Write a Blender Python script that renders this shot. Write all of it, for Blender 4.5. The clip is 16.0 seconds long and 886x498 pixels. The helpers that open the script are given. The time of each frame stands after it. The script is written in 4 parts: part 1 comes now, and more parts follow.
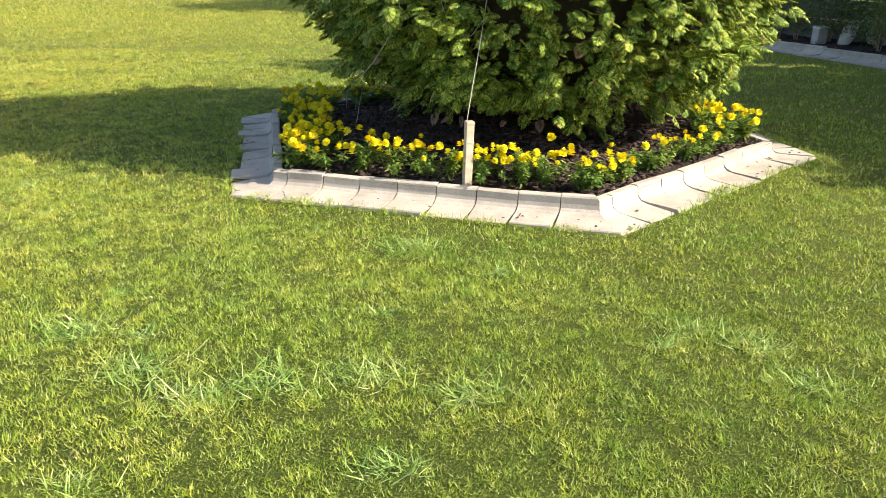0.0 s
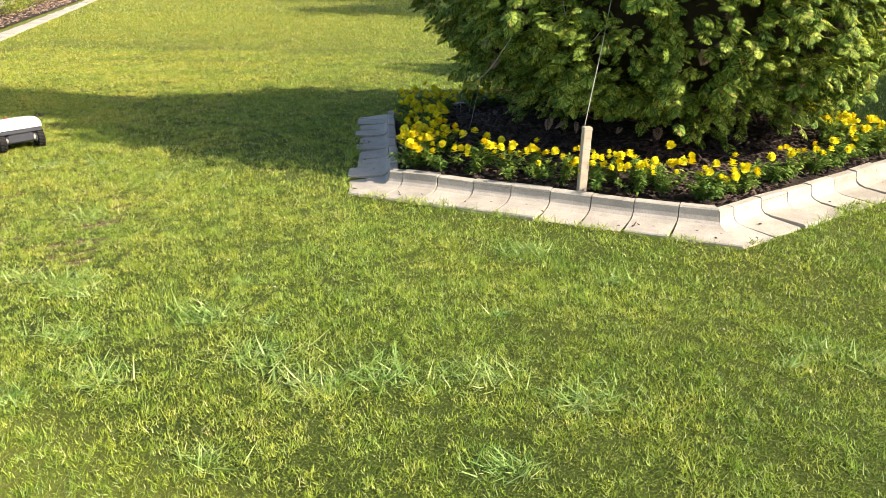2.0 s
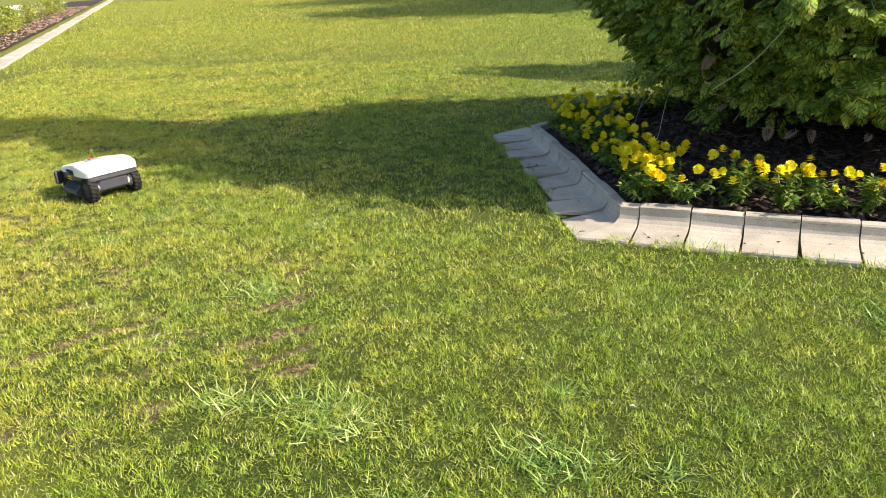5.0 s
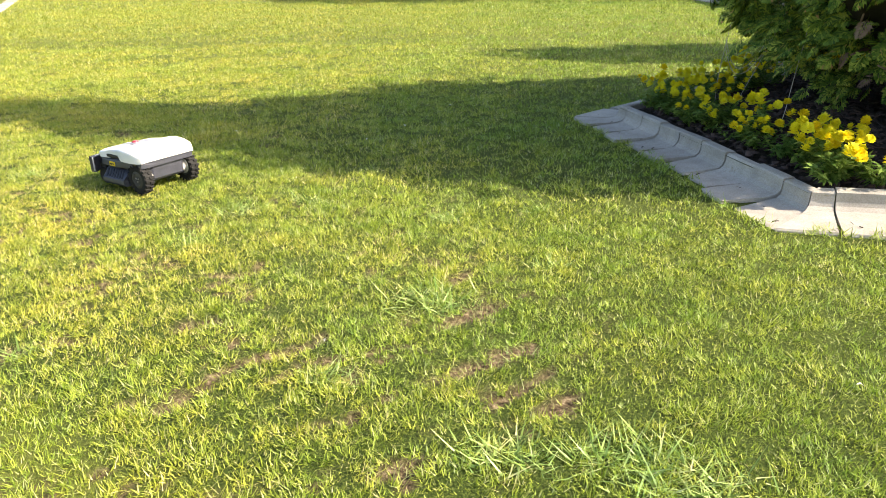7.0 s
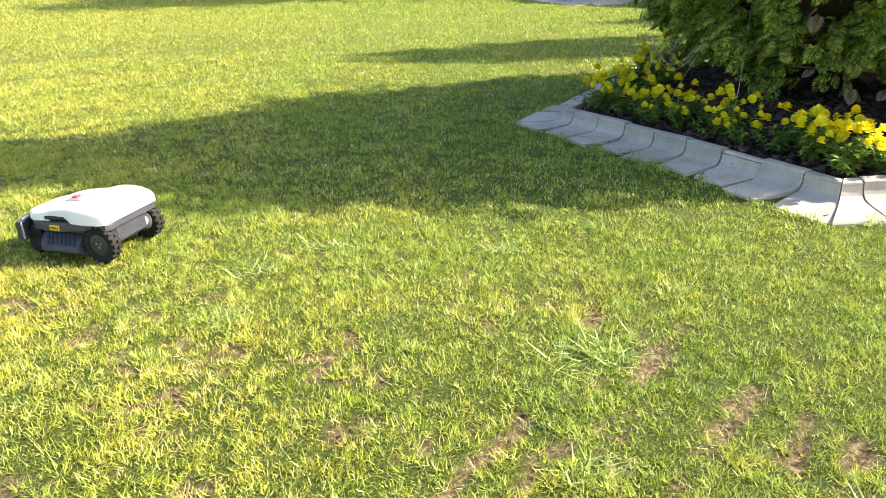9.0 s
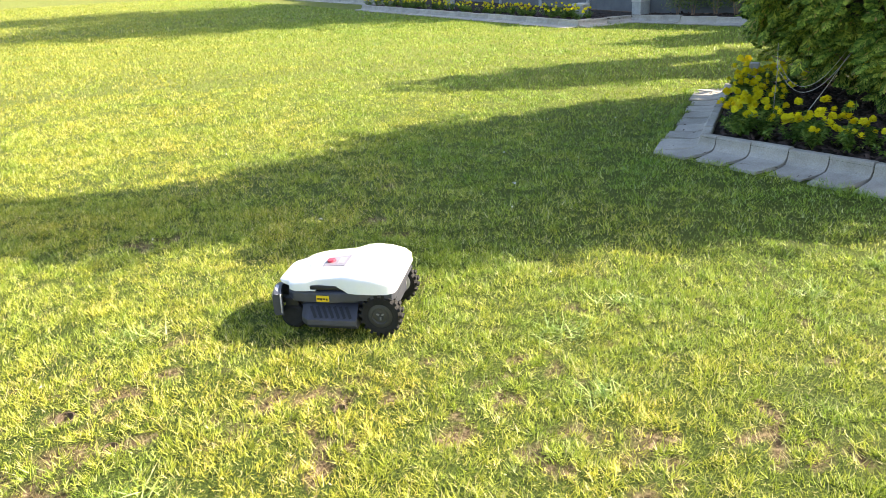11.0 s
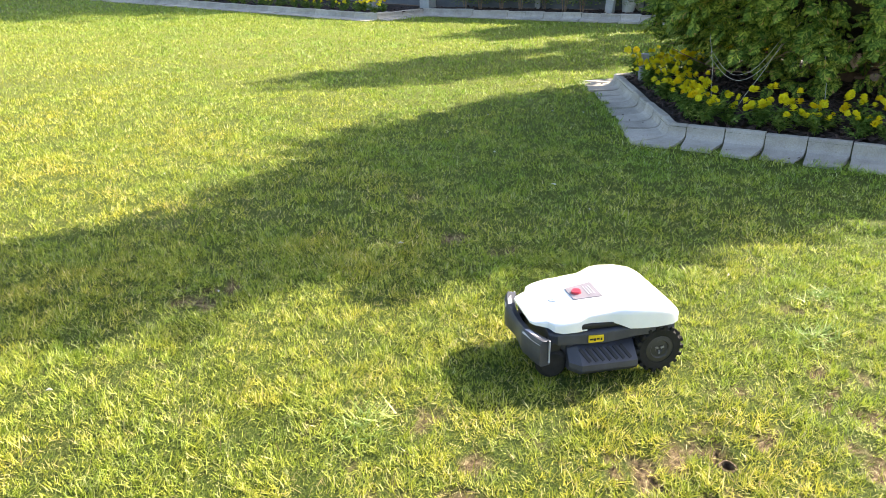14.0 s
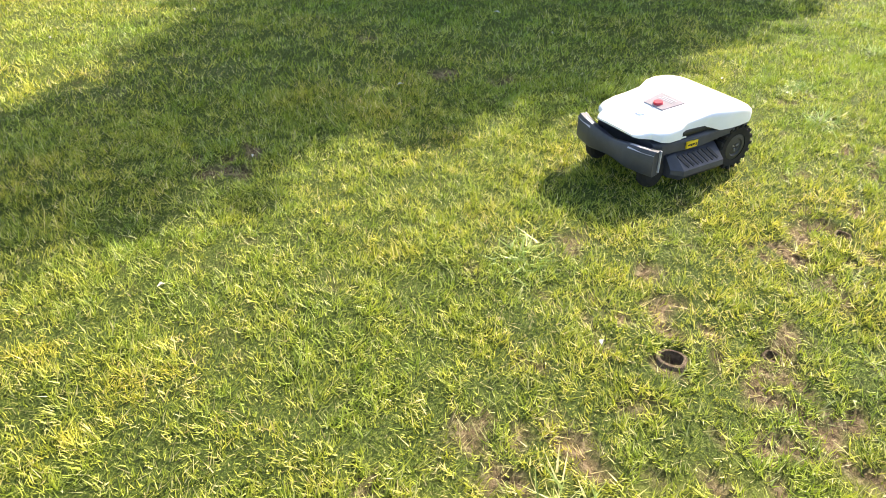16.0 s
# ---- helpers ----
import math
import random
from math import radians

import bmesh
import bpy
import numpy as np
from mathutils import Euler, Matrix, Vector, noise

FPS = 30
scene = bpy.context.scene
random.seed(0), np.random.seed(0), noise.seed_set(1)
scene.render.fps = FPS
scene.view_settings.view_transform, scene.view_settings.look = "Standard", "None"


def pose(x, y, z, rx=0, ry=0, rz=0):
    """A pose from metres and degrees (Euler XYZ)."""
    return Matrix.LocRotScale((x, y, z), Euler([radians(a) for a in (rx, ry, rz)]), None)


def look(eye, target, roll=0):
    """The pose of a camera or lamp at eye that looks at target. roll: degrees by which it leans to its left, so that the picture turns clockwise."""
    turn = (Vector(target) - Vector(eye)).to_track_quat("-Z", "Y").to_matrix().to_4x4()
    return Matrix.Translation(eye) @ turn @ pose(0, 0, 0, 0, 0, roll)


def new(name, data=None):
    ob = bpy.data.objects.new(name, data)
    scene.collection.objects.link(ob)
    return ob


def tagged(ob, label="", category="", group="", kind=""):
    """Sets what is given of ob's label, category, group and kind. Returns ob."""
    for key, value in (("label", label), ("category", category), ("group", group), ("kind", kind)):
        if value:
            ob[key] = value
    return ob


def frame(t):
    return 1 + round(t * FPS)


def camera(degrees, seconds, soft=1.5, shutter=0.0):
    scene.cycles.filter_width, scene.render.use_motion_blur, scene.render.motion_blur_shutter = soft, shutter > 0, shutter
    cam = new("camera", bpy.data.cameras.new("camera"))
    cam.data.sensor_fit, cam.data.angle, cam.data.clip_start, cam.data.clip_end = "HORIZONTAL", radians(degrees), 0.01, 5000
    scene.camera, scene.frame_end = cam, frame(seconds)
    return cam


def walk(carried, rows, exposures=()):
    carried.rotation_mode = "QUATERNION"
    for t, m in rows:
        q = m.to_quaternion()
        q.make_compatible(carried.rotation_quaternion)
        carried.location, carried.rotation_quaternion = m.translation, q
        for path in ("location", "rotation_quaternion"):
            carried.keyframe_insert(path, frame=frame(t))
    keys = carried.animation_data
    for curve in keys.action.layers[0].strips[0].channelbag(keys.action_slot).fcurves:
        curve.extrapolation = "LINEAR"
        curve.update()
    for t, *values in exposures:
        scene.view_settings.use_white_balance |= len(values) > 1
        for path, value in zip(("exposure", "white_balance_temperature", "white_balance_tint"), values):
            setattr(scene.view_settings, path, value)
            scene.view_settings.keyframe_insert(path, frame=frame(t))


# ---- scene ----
cam = camera(60.5, 16.0, soft=0.7)
PATH = [
    (0, (-0.208, 0.751, 1.405), (-0.274, 2.61, 0.673), -0.3),
    (0.5, (-0.215, 0.738, 1.407), (-0.368, 2.593, 0.674), -0.4),
    (1, (-0.223, 0.735, 1.406), (-0.442, 2.584, 0.675), -0.2),
    (1.5, (-0.235, 0.735, 1.41), (-0.513, 2.575, 0.678), -0.2),
    (2, (-0.277, 0.72, 1.403), (-0.602, 2.558, 0.684), -0.6),
    (2.5, (-0.364, 0.767, 1.4), (-0.716, 2.603, 0.69), -0.7),
    (3, (-0.563, 0.98, 1.368), (-0.935, 2.826, 0.692), -1.3),
    (3.5, (-0.813, 1.17, 1.37), (-1.16, 3.006, 0.657), -2.3),
    (4, (-1.127, 1.346, 1.341), (-1.419, 3.194, 0.633), -3.0),
    (4.5, (-1.467, 1.526, 1.339), (-1.756, 3.375, 0.634), -3.2),
    (4.7, (-1.609, 1.56, 1.347), (-1.897, 3.406, 0.633), -3.2),
    (6.8, (-2.81, 2.086, 1.165), (-2.941, 3.942, 0.431), -2.3),
    (7, (-2.912, 2.136, 1.15), (-3.018, 3.991, 0.412), -2.0),
    (7.5, (-3.159, 2.297, 1.139), (-3.179, 4.158, 0.405), -3.0),
    (8, (-3.443, 2.396, 1.108), (-3.285, 4.247, 0.368), -1.8),
    (8.2, (-3.545, 2.432, 1.117), (-3.316, 4.272, 0.368), -1.9),
    (10.3, (-4.956, 3.251, 1.305), (-4.311, 4.99, 0.556), -2.3),
    (10.5, (-5.059, 3.324, 1.298), (-4.412, 5.064, 0.554), -2.5),
    (11, (-5.382, 3.487, 1.272), (-4.697, 5.222, 0.552), -2.8),
    (11.5, (-5.661, 3.676, 1.267), (-4.958, 5.404, 0.546), -3.3),
    (12, (-5.885, 3.891, 1.261), (-5.073, 5.563, 0.524), -2.7),
    (12.5, (-6.126, 4.065, 1.253), (-5.222, 5.692, 0.519), -3.2),
    (13, (-6.297, 4.318, 1.25), (-5.349, 5.914, 0.506), -3.4),
    (13.5, (-6.429, 4.602, 1.259), (-5.307, 6.079, 0.511), -2.2),
    (14, (-6.616, 4.842, 1.255), (-5.326, 6.172, 0.503), -0.4),
    (14.5, (-6.746, 5.099, 1.229), (-5.441, 6.37, 0.404), 0.1),
    (15, (-6.877, 5.33, 1.2), (-5.586, 6.493, 0.209), 0.1),
    (15.5, (-7.076, 5.491, 1.19), (-5.657, 6.404, 0.117), 1.1),
    (16, (-7.205, 5.705, 1.167), (-5.701, 6.446, 0.077), 0.5),
]
walk(cam, [(t, look(eye, target, roll)) for t, eye, target, roll in PATH], [(0.0, 0.97), (2.0, 0.82), (3.5, 0.7), (4.5, 0.75), (7.0, 1.22), (8.0, 1.45), (10.5, 1.68), (13.0, 1.72), (14.5, 1.72), (16.0, 1.57)])

# ---- light ----
SUN_HEADING, SUN_HEIGHT = -12.5, 34.5     # degrees: where the sun stands, from +x towards +y, and its height
world = bpy.data.worlds.new("sky")
scene.world = world
world.use_nodes = True
wn = world.node_tree.nodes
sky = wn.new("ShaderNodeTexSky")
sky.sky_type = "NISHITA"
sky.sun_disc = False
sky.dust_density = 2.6
sky.sun_elevation = radians(SUN_HEIGHT)
sky.sun_rotation = radians(90 - SUN_HEADING)
world.node_tree.links.new(sky.outputs[0], wn["Background"].inputs[0])
wn["Background"].inputs[1].default_value = 0.135
sun = new("sun", bpy.data.lights.new("sun", "SUN"))
sun.data.energy, sun.data.angle, sun.data.color = 5.7, radians(0.55), (1.0, 0.87, 0.70)
sa, sh = radians(SUN_HEADING), radians(SUN_HEIGHT)
sun.matrix_world = look((20 * math.cos(sa) * math.cos(sh), 20 * math.sin(sa) * math.cos(sh), 20 * math.sin(sh)), (0, 0, 0))


# ---- materials ----
class Mat:
    """A node material under construction."""

    def __init__(self, name, rough=0.8, metal=0.0, spec=0.5):
        self.m = bpy.data.materials.new(name)
        self.m.use_nodes = True
        self.nt = self.m.node_tree
        self.b = self.nt.nodes["Principled BSDF"]
        self.b.inputs["Roughness"].default_value = rough
        self.b.inputs["Metallic"].default_value = metal
        self.b.inputs["Specular IOR Level"].default_value = spec

    def node(self, kind, **inputs):
        n = self.nt.nodes.new(kind)
        for k, v in inputs.items():
            n.inputs[k.replace("_", " ")].default_value = v
        return n

    def link(self, a, b):
        self.nt.links.new(a, b)

    def noise(self, scale, detail=4.0, rough=0.6, coord="Object"):
        c = self.nt.nodes.new("ShaderNodeTexCoord")
        n = self.node("ShaderNodeTexNoise", Scale=scale, Detail=detail, Roughness=rough)
        self.link(c.outputs[coord], n.inputs["Vector"])
        return n.outputs["Fac"]

    def world_noise(self, scale, detail=4.0, rough=0.6):
        g = self.nt.nodes.new("ShaderNodeNewGeometry")
        n = self.node("ShaderNodeTexNoise", Scale=scale, Detail=detail, Roughness=rough)
        self.link(g.outputs["Position"], n.inputs["Vector"])
        return n.outputs["Fac"]

    def ramp(self, fac, *stops):
        r = self.nt.nodes.new("ShaderNodeValToRGB")
        while len(r.color_ramp.elements) < len(stops):
            r.color_ramp.elements.new(0.5)
        for e, (p, c) in zip(r.color_ramp.elements, stops):
            e.position = p
            e.color = (*c, 1) if len(c) == 3 else c
        self.link(fac, r.inputs[0])
        return r.outputs[0]

    def mix(self, fac, a, b, mode="MIX"):
        n = self.nt.nodes.new("ShaderNodeMix")
        n.data_type, n.blend_type = "RGBA", mode
        for s, v in ((n.inputs[0], fac), (n.inputs[6], a), (n.inputs[7], b)):
            if isinstance(v, (int, float)):
                s.default_value = v
            elif isinstance(v, tuple):
                s.default_value = (*v, 1)
            else:
                self.link(v, s)
        return n.outputs[2]

    def color(self, c):
        if isinstance(c, tuple):
            self.b.inputs["Base Color"].default_value = (*c, 1)
        else:
            self.link(c, self.b.inputs["Base Color"])
        return self

    def bump(self, fac, strength=0.3, distance=0.01):
        n = self.node("ShaderNodeBump", Strength=strength, Distance=distance)
        self.link(fac, n.inputs["Height"])
        self.link(n.outputs[0], self.b.inputs["Normal"])
        return self

    def leaf(self, c, share=0.35):
        """Thin leaf: part of the light passes through."""
        self.color(c)
        t = self.nt.nodes.new("ShaderNodeBsdfTranslucent")
        if isinstance(c, tuple):
            t.inputs[0].default_value = (*c, 1)
        else:
            self.link(c, t.inputs[0])
        mx = self.nt.nodes.new("ShaderNodeMixShader")
        mx.inputs[0].default_value = share
        out = self.nt.nodes["Material Output"]
        self.link(self.b.outputs[0], mx.inputs[1])
        self.link(t.outputs[0], mx.inputs[2])
        self.link(mx.outputs[0], out.inputs[0])
        return self

    def island(self):
        return self.nt.nodes.new("ShaderNodeNewGeometry").outputs["Random Per Island"]

    def piece(self):
        return self.nt.nodes.new("ShaderNodeObjectInfo").outputs["Random"]


def make_lawn():
    m = Mat("lawn_soil", 0.95, spec=0.2)
    at = m.nt.nodes.new("ShaderNodeAttribute")
    at.attribute_name = "bare"
    thatch = m.ramp(m.world_noise(60, 5, 0.7), (0.3, (0.09, 0.112, 0.017)), (0.55, (0.16, 0.18, 0.033)), (0.75, (0.245, 0.255, 0.07)))
    broad = m.mix(m.ramp(m.world_noise(0.9, 3), (0.35, (0, 0, 0)), (0.7, (1, 1, 1))), thatch, (0.175, 0.195, 0.04))
    soil = m.ramp(m.world_noise(45, 6, 0.7), (0.36, (0.030, 0.020, 0.012)), (0.52, (0.17, 0.118, 0.066)), (0.70, (0.44, 0.34, 0.215)))
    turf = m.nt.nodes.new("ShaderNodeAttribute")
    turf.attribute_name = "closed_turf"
    # ground among standing blades, its colour darkened for the shade in the gaps
    root_shade = m.ramp(m.world_noise(120, 6, 0.75), (0.36, (0.014, 0.022, 0.003)), (0.53, (0.062, 0.094, 0.012)), (0.70, (0.24, 0.25, 0.06)))
    m.color(m.mix(at.outputs["Fac"], m.mix(turf.outputs["Fac"], root_shade, broad), soil))
    m.bump(m.world_noise(90, 6, 0.75), 0.9, 0.02)
    return m.m


def make_blade(name, low, mid, high, straw, share=0.4):
    m = Mat(name, 0.5, spec=0.4)
    c = m.ramp(m.island(), (0.0, low), (0.45, mid), (0.86, high), (0.93, straw))
    patch = m.ramp(m.world_noise(1.3, 4), (0.35, (0.78, 0.93, 0.8)), (0.65, (1.09, 1.05, 1.0)))
    spot = m.ramp(m.world_noise(5.5, 3), (0.36, (0.80, 0.92, 0.84)), (0.62, (1.06, 1.04, 1.02)))
    clump = m.ramp(m.world_noise(26, 3), (0.36, (0.66, 0.76, 0.62)), (0.62, (1.16, 1.11, 1.12)))
    # the turf is lusher to the east and drier to the west
    g = m.nt.nodes.new("ShaderNodeNewGeometry")
    sep = m.nt.nodes.new("ShaderNodeSeparateXYZ")
    m.link(g.outputs["Position"], sep.inputs[0])
    rng = m.node("ShaderNodeMapRange", From_Min=-5.4, From_Max=-1.4, To_Min=0.0, To_Max=1.0)
    m.link(sep.outputs[0], rng.inputs[0])
    lush = m.mix(rng.outputs[0], (1.06, 1.0, 0.94), (0.85, 0.96, 0.88))
    for shade in (patch, spot, clump, lush):
        c = m.mix(1.0, c, shade, "MULTIPLY")
    m.leaf(c, share)
    return m.m


LAWN = make_lawn()
BLADE = make_blade("grass_blade", (0.17, 0.205, 0.022), (0.43, 0.45, 0.058), (0.60, 0.585, 0.135), (0.72, 0.63, 0.36), 0.3)
TURF = make_blade("far_grass_blade", (0.18, 0.205, 0.03), (0.385, 0.40, 0.055), (0.57, 0.56, 0.13), (0.64, 0.58, 0.28))
COARSE = make_blade("coarse_grass_blade", (0.15, 0.20, 0.045), (0.34, 0.41, 0.12), (0.58, 0.63, 0.27), (0.70, 0.62, 0.36), 0.2)
STRAW = make_blade("dry_grass_blade", (0.36, 0.30, 0.14), (0.48, 0.40, 0.20), (0.60, 0.51, 0.29), (0.22, 0.15, 0.07), 0.2)


def make_concrete(name, dark, light):
    m = Mat(name, 0.88, spec=0.3)
    base = m.ramp(m.world_noise(7, 6, 0.65), (0.3, dark), (0.7, light))
    speck = m.ramp(m.world_noise(140, 3, 0.7), (0.40, (0.86, 0.85, 0.83)), (0.58, (1.04, 1.04, 1.04)))
    tone = m.ramp(m.piece(), (0.0, (0.86, 0.85, 0.84)), (1.0, (1.08, 1.07, 1.06)))
    stain = m.ramp(m.world_noise(17, 5, 0.7), (0.62, (1, 1, 1)), (0.74, (0.62, 0.58, 0.50)))
    m.color(m.mix(1.0, m.mix(1.0, m.mix(1.0, base, speck, "MULTIPLY"), tone, "MULTIPLY"), stain, "MULTIPLY"))
    m.bump(m.world_noise(110, 5, 0.7), 0.35, 0.004)
    return m.m


KERB = make_concrete("kerb_concrete", (0.36, 0.33, 0.285), (0.52, 0.48, 0.425))
POST_CONCRETE = make_concrete("grey_concrete", (0.36, 0.36, 0.36), (0.52, 0.52, 0.50))


def make_plain(name, dark, light, scale=12, rough=0.8, bump=0.3, dist=0.005, spec=0.4, metal=0.0, obj="Object", island=False):
    m = Mat(name, rough, metal, spec)
    c = m.ramp(m.noise(scale, 6, 0.65, obj), (0.3, dark), (0.7, light))
    if island:
        c = m.mix(1.0, c, m.ramp(m.island(), (0.0, (0.5, 0.5, 0.5)), (1.0, (1.5, 1.45, 1.4))), "MULTIPLY")
    m.color(c)
    if bump:
        m.bump(m.noise(scale * 6, 5, 0.7, obj), bump, dist)
    return m.m


JOINT = make_plain("joint_soil", (0.05, 0.052, 0.02), (0.15, 0.145, 0.07), 30, 0.95, 0.6, 0.004)
SOIL = make_plain("bed_soil", (0.018, 0.012, 0.009), (0.06, 0.042, 0.032), 20, 0.95, 0.8, 0.02)
DIRT = make_plain("loose_dirt", (0.06, 0.04, 0.025), (0.26, 0.19, 0.12), 60, 0.95, 0.9, 0.01)
CHIP = make_plain("bark_chip", (0.024, 0.016, 0.013), (0.10, 0.064, 0.052), 9, 0.75, 0.5, 0.004, island=True)
BARK = make_plain("thuja_bark", (0.10, 0.055, 0.035), (0.27, 0.17, 0.11), 14, 0.9, 0.8, 0.01)
TWIG = make_plain("dead_twig", (0.20, 0.13, 0.09), (0.38, 0.26, 0.18), 30, 0.9, 0.3, 0.003)
TIMBER = make_plain("weathered_timber", (0.36, 0.29, 0.21), (0.58, 0.49, 0.39), 16, 0.8, 0.4, 0.003)
GREYWOOD = make_plain("grey_timber", (0.30, 0.29, 0.29), (0.48, 0.47, 0.46), 16, 0.85, 0.4, 0.003)
ROPE = make_plain("pale_rope", (0.32, 0.30, 0.25), (0.52, 0.50, 0.44), 60, 0.9, 0.4, 0.002)
FENCE = make_plain("anthracite_fence", (0.10, 0.105, 0.115), (0.15, 0.155, 0.165), 5, 0.6, 0.15, 0.003)
STONE = make_plain("pale_rock", (0.45, 0.43, 0.39), (0.72, 0.70, 0.65), 8, 0.85, 0.7, 0.02)
GRAVEL = make_plain("pale_gravel", (0.38, 0.36, 0.33), (0.60, 0.58, 0.54), 40, 0.95, 0.8, 0.01)


def make_foliage(name, dark, mid, light, brown, share=0.3, scale=2.2):
    m = Mat(name, 0.65, spec=0.2)
    c = m.ramp(m.island(), (0.0, dark), (0.5, mid), (0.97, light), (0.99, brown))
    patch = m.ramp(m.world_noise(scale, 4), (0.35, (0.62, 0.76, 0.7)), (0.65, (1.3, 1.18, 1.0)))
    m.leaf(m.mix(1.0, c, patch, "MULTIPLY"), share)
    return m.m


THUJA = make_foliage("thuja_foliage", (0.050, 0.095, 0.016), (0.17, 0.26, 0.042), (0.46, 0.52, 0.09), (0.46, 0.28, 0.12), 0.14, 6.0)
CONIFER = make_foliage("conifer_foliage", (0.035, 0.070, 0.018), (0.06, 0.11, 0.025), (0.10, 0.16, 0.04), (0.14, 0.15, 0.05))
# brown taken down to near black, so hollows between sprays read as shaded
INNER = make_plain("shade_dark_inner_foliage", (0.016, 0.014, 0.008), (0.045, 0.034, 0.019), 18, 0.95, 0.8, 0.03)
HERB = make_foliage("marigold_leaf", (0.08, 0.15, 0.028), (0.16, 0.25, 0.05), (0.30, 0.40, 0.10), (0.28, 0.30, 0.10), 0.3, 5)
SHRUBLEAF = make_foliage("shrub_leaf", (0.10, 0.15, 0.045), (0.19, 0.26, 0.08), (0.32, 0.38, 0.15), (0.36, 0.32, 0.14), 0.3, 3)
GOLDLEAF = make_foliage("golden_shrub_leaf", (0.20, 0.25, 0.04), (0.34, 0.39, 0.07), (0.50, 0.52, 0.13), (0.45, 0.38, 0.12), 0.3, 3)


def make_petal():
    m = Mat("marigold_petal", 0.6, spec=0.25)
    c = m.ramp(m.piece(), (0.0, (0.90, 0.72, 0.010)), (0.4, (0.92, 0.85, 0.02)), (1.0, (0.93, 0.90, 0.04)))
    edge = m.ramp(m.noise(90, 3), (0.35, (0.72, 0.64, 0.5)), (0.6, (1.05, 1.05, 1.05)))
    m.leaf(m.mix(1.0, c, edge, "MULTIPLY"), 0.25)
    return m.m


PETAL = make_petal()


def make_plastic(name, c, rough, scuff=0.15, spec=0.5):
    m = Mat(name, rough, spec=spec)
    lo = tuple(v * (1 - scuff) for v in c)
    m.color(m.ramp(m.noise(11, 5, 0.7), (0.38, lo), (0.62, c)))
    m.bump(m.noise(160, 3), 0.06, 0.001)
    return m.m


WHITE = make_plastic("white_plastic", (0.80, 0.80, 0.80), 0.38, 0.04)
CHARCOAL = make_plastic("charcoal_plastic", (0.052, 0.054, 0.072), 0.5, 0.3)
BLACK = make_plastic("black_plastic", (0.012, 0.012, 0.014), 0.6, 0.3)
RUBBER = make_plastic("tyre_rubber", (0.022, 0.021, 0.020), 0.85, 0.5, 0.3)
HUB = make_plastic("hub_grey", (0.045, 0.043, 0.04), 0.6, 0.3)
TRIM = make_plastic("light_grey_trim", (0.42, 0.42, 0.46), 0.4, 0.2)
PANEL = make_plastic("control_panel_grey", (0.24, 0.22, 0.25), 0.35, 0.2)
RED = make_plastic("red_button", (0.55, 0.03, 0.06), 0.35, 0.1)
YELLOW = make_plastic("warning_yellow", (0.75, 0.52, 0.01), 0.5, 0.1)
SILVER = make_plastic("scuffed_aluminium", (0.48, 0.46, 0.43), 0.45, 0.2)
SKYBLUE = make_plastic("pale_blue_print", (0.50, 0.58, 0.70), 0.4, 0.1)


# ---- mesh helpers ----
def as_mesh(name, bm, material, smooth=False):
    bmesh.ops.recalc_face_normals(bm, faces=bm.faces)
    me = bpy.data.meshes.new(name)
    bm.to_mesh(me)
    bm.free()
    me.materials.append(material)
    if smooth:
        me.polygons.foreach_set("use_smooth", [True] * len(me.polygons))
    return me


def part(name, bm, material, parent=None, label="", m=None, smooth=False):
    """One mesh object, under a thing or a part if one is given."""
    ob = new(name, bm if isinstance(bm, bpy.types.Mesh) else as_mesh(name, bm, material, smooth))
    if parent is not None:
        ob.parent = parent
    if m is not None:
        ob.matrix_basis = m
    if label:
        ob["label"] = label
    return ob


def soup(name, verts, faces, material, smooth=False):
    """A mesh from arrays: verts (n, 3) and faces (m, 3 or 4)."""
    verts, faces = np.asarray(verts, np.float32), np.asarray(faces, np.int32)
    k = faces.shape[1]
    me = bpy.data.meshes.new(name)
    me.vertices.add(len(verts))
    me.vertices.foreach_set("co", verts.ravel())
    me.loops.add(faces.size)
    me.loops.foreach_set("vertex_index", faces.ravel())
    me.polygons.add(len(faces))
    me.polygons.foreach_set("loop_start", np.arange(0, faces.size, k, dtype=np.int32))
    if smooth:
        me.polygons.foreach_set("use_smooth", np.ones(len(faces), bool))
    me.update(calc_edges=True)
    me.materials.append(material)
    return me


def box(bm, x0, x1, y0, y1, z0, z1, bevel=0.0, m=None):
    r = bmesh.ops.create_cube(bm, size=1)
    vs = r["verts"]
    for v in vs:
        v.co = ((x0 + x1) / 2 + v.co.x * (x1 - x0), (y0 + y1) / 2 + v.co.y * (y1 - y0), (z0 + z1) / 2 + v.co.z * (z1 - z0))
    if bevel:
        es = list({e for v in vs for e in v.link_edges})
        r = bmesh.ops.bevel(bm, geom=es, offset=bevel, segments=2, affect="EDGES", profile=0.6)
        vs = list({v for f in r["faces"] for v in f.verts} | {v for v in vs if v.is_valid})
    if m is not None:
        bmesh.ops.transform(bm, matrix=m, verts=vs)
    return vs


def disc(bm, r0, r1, depth, m, segments=24):
    r = bmesh.ops.create_cone(bm, cap_ends=True, segments=segments, radius1=r0, radius2=r1, depth=depth, matrix=m)
    return r["verts"]


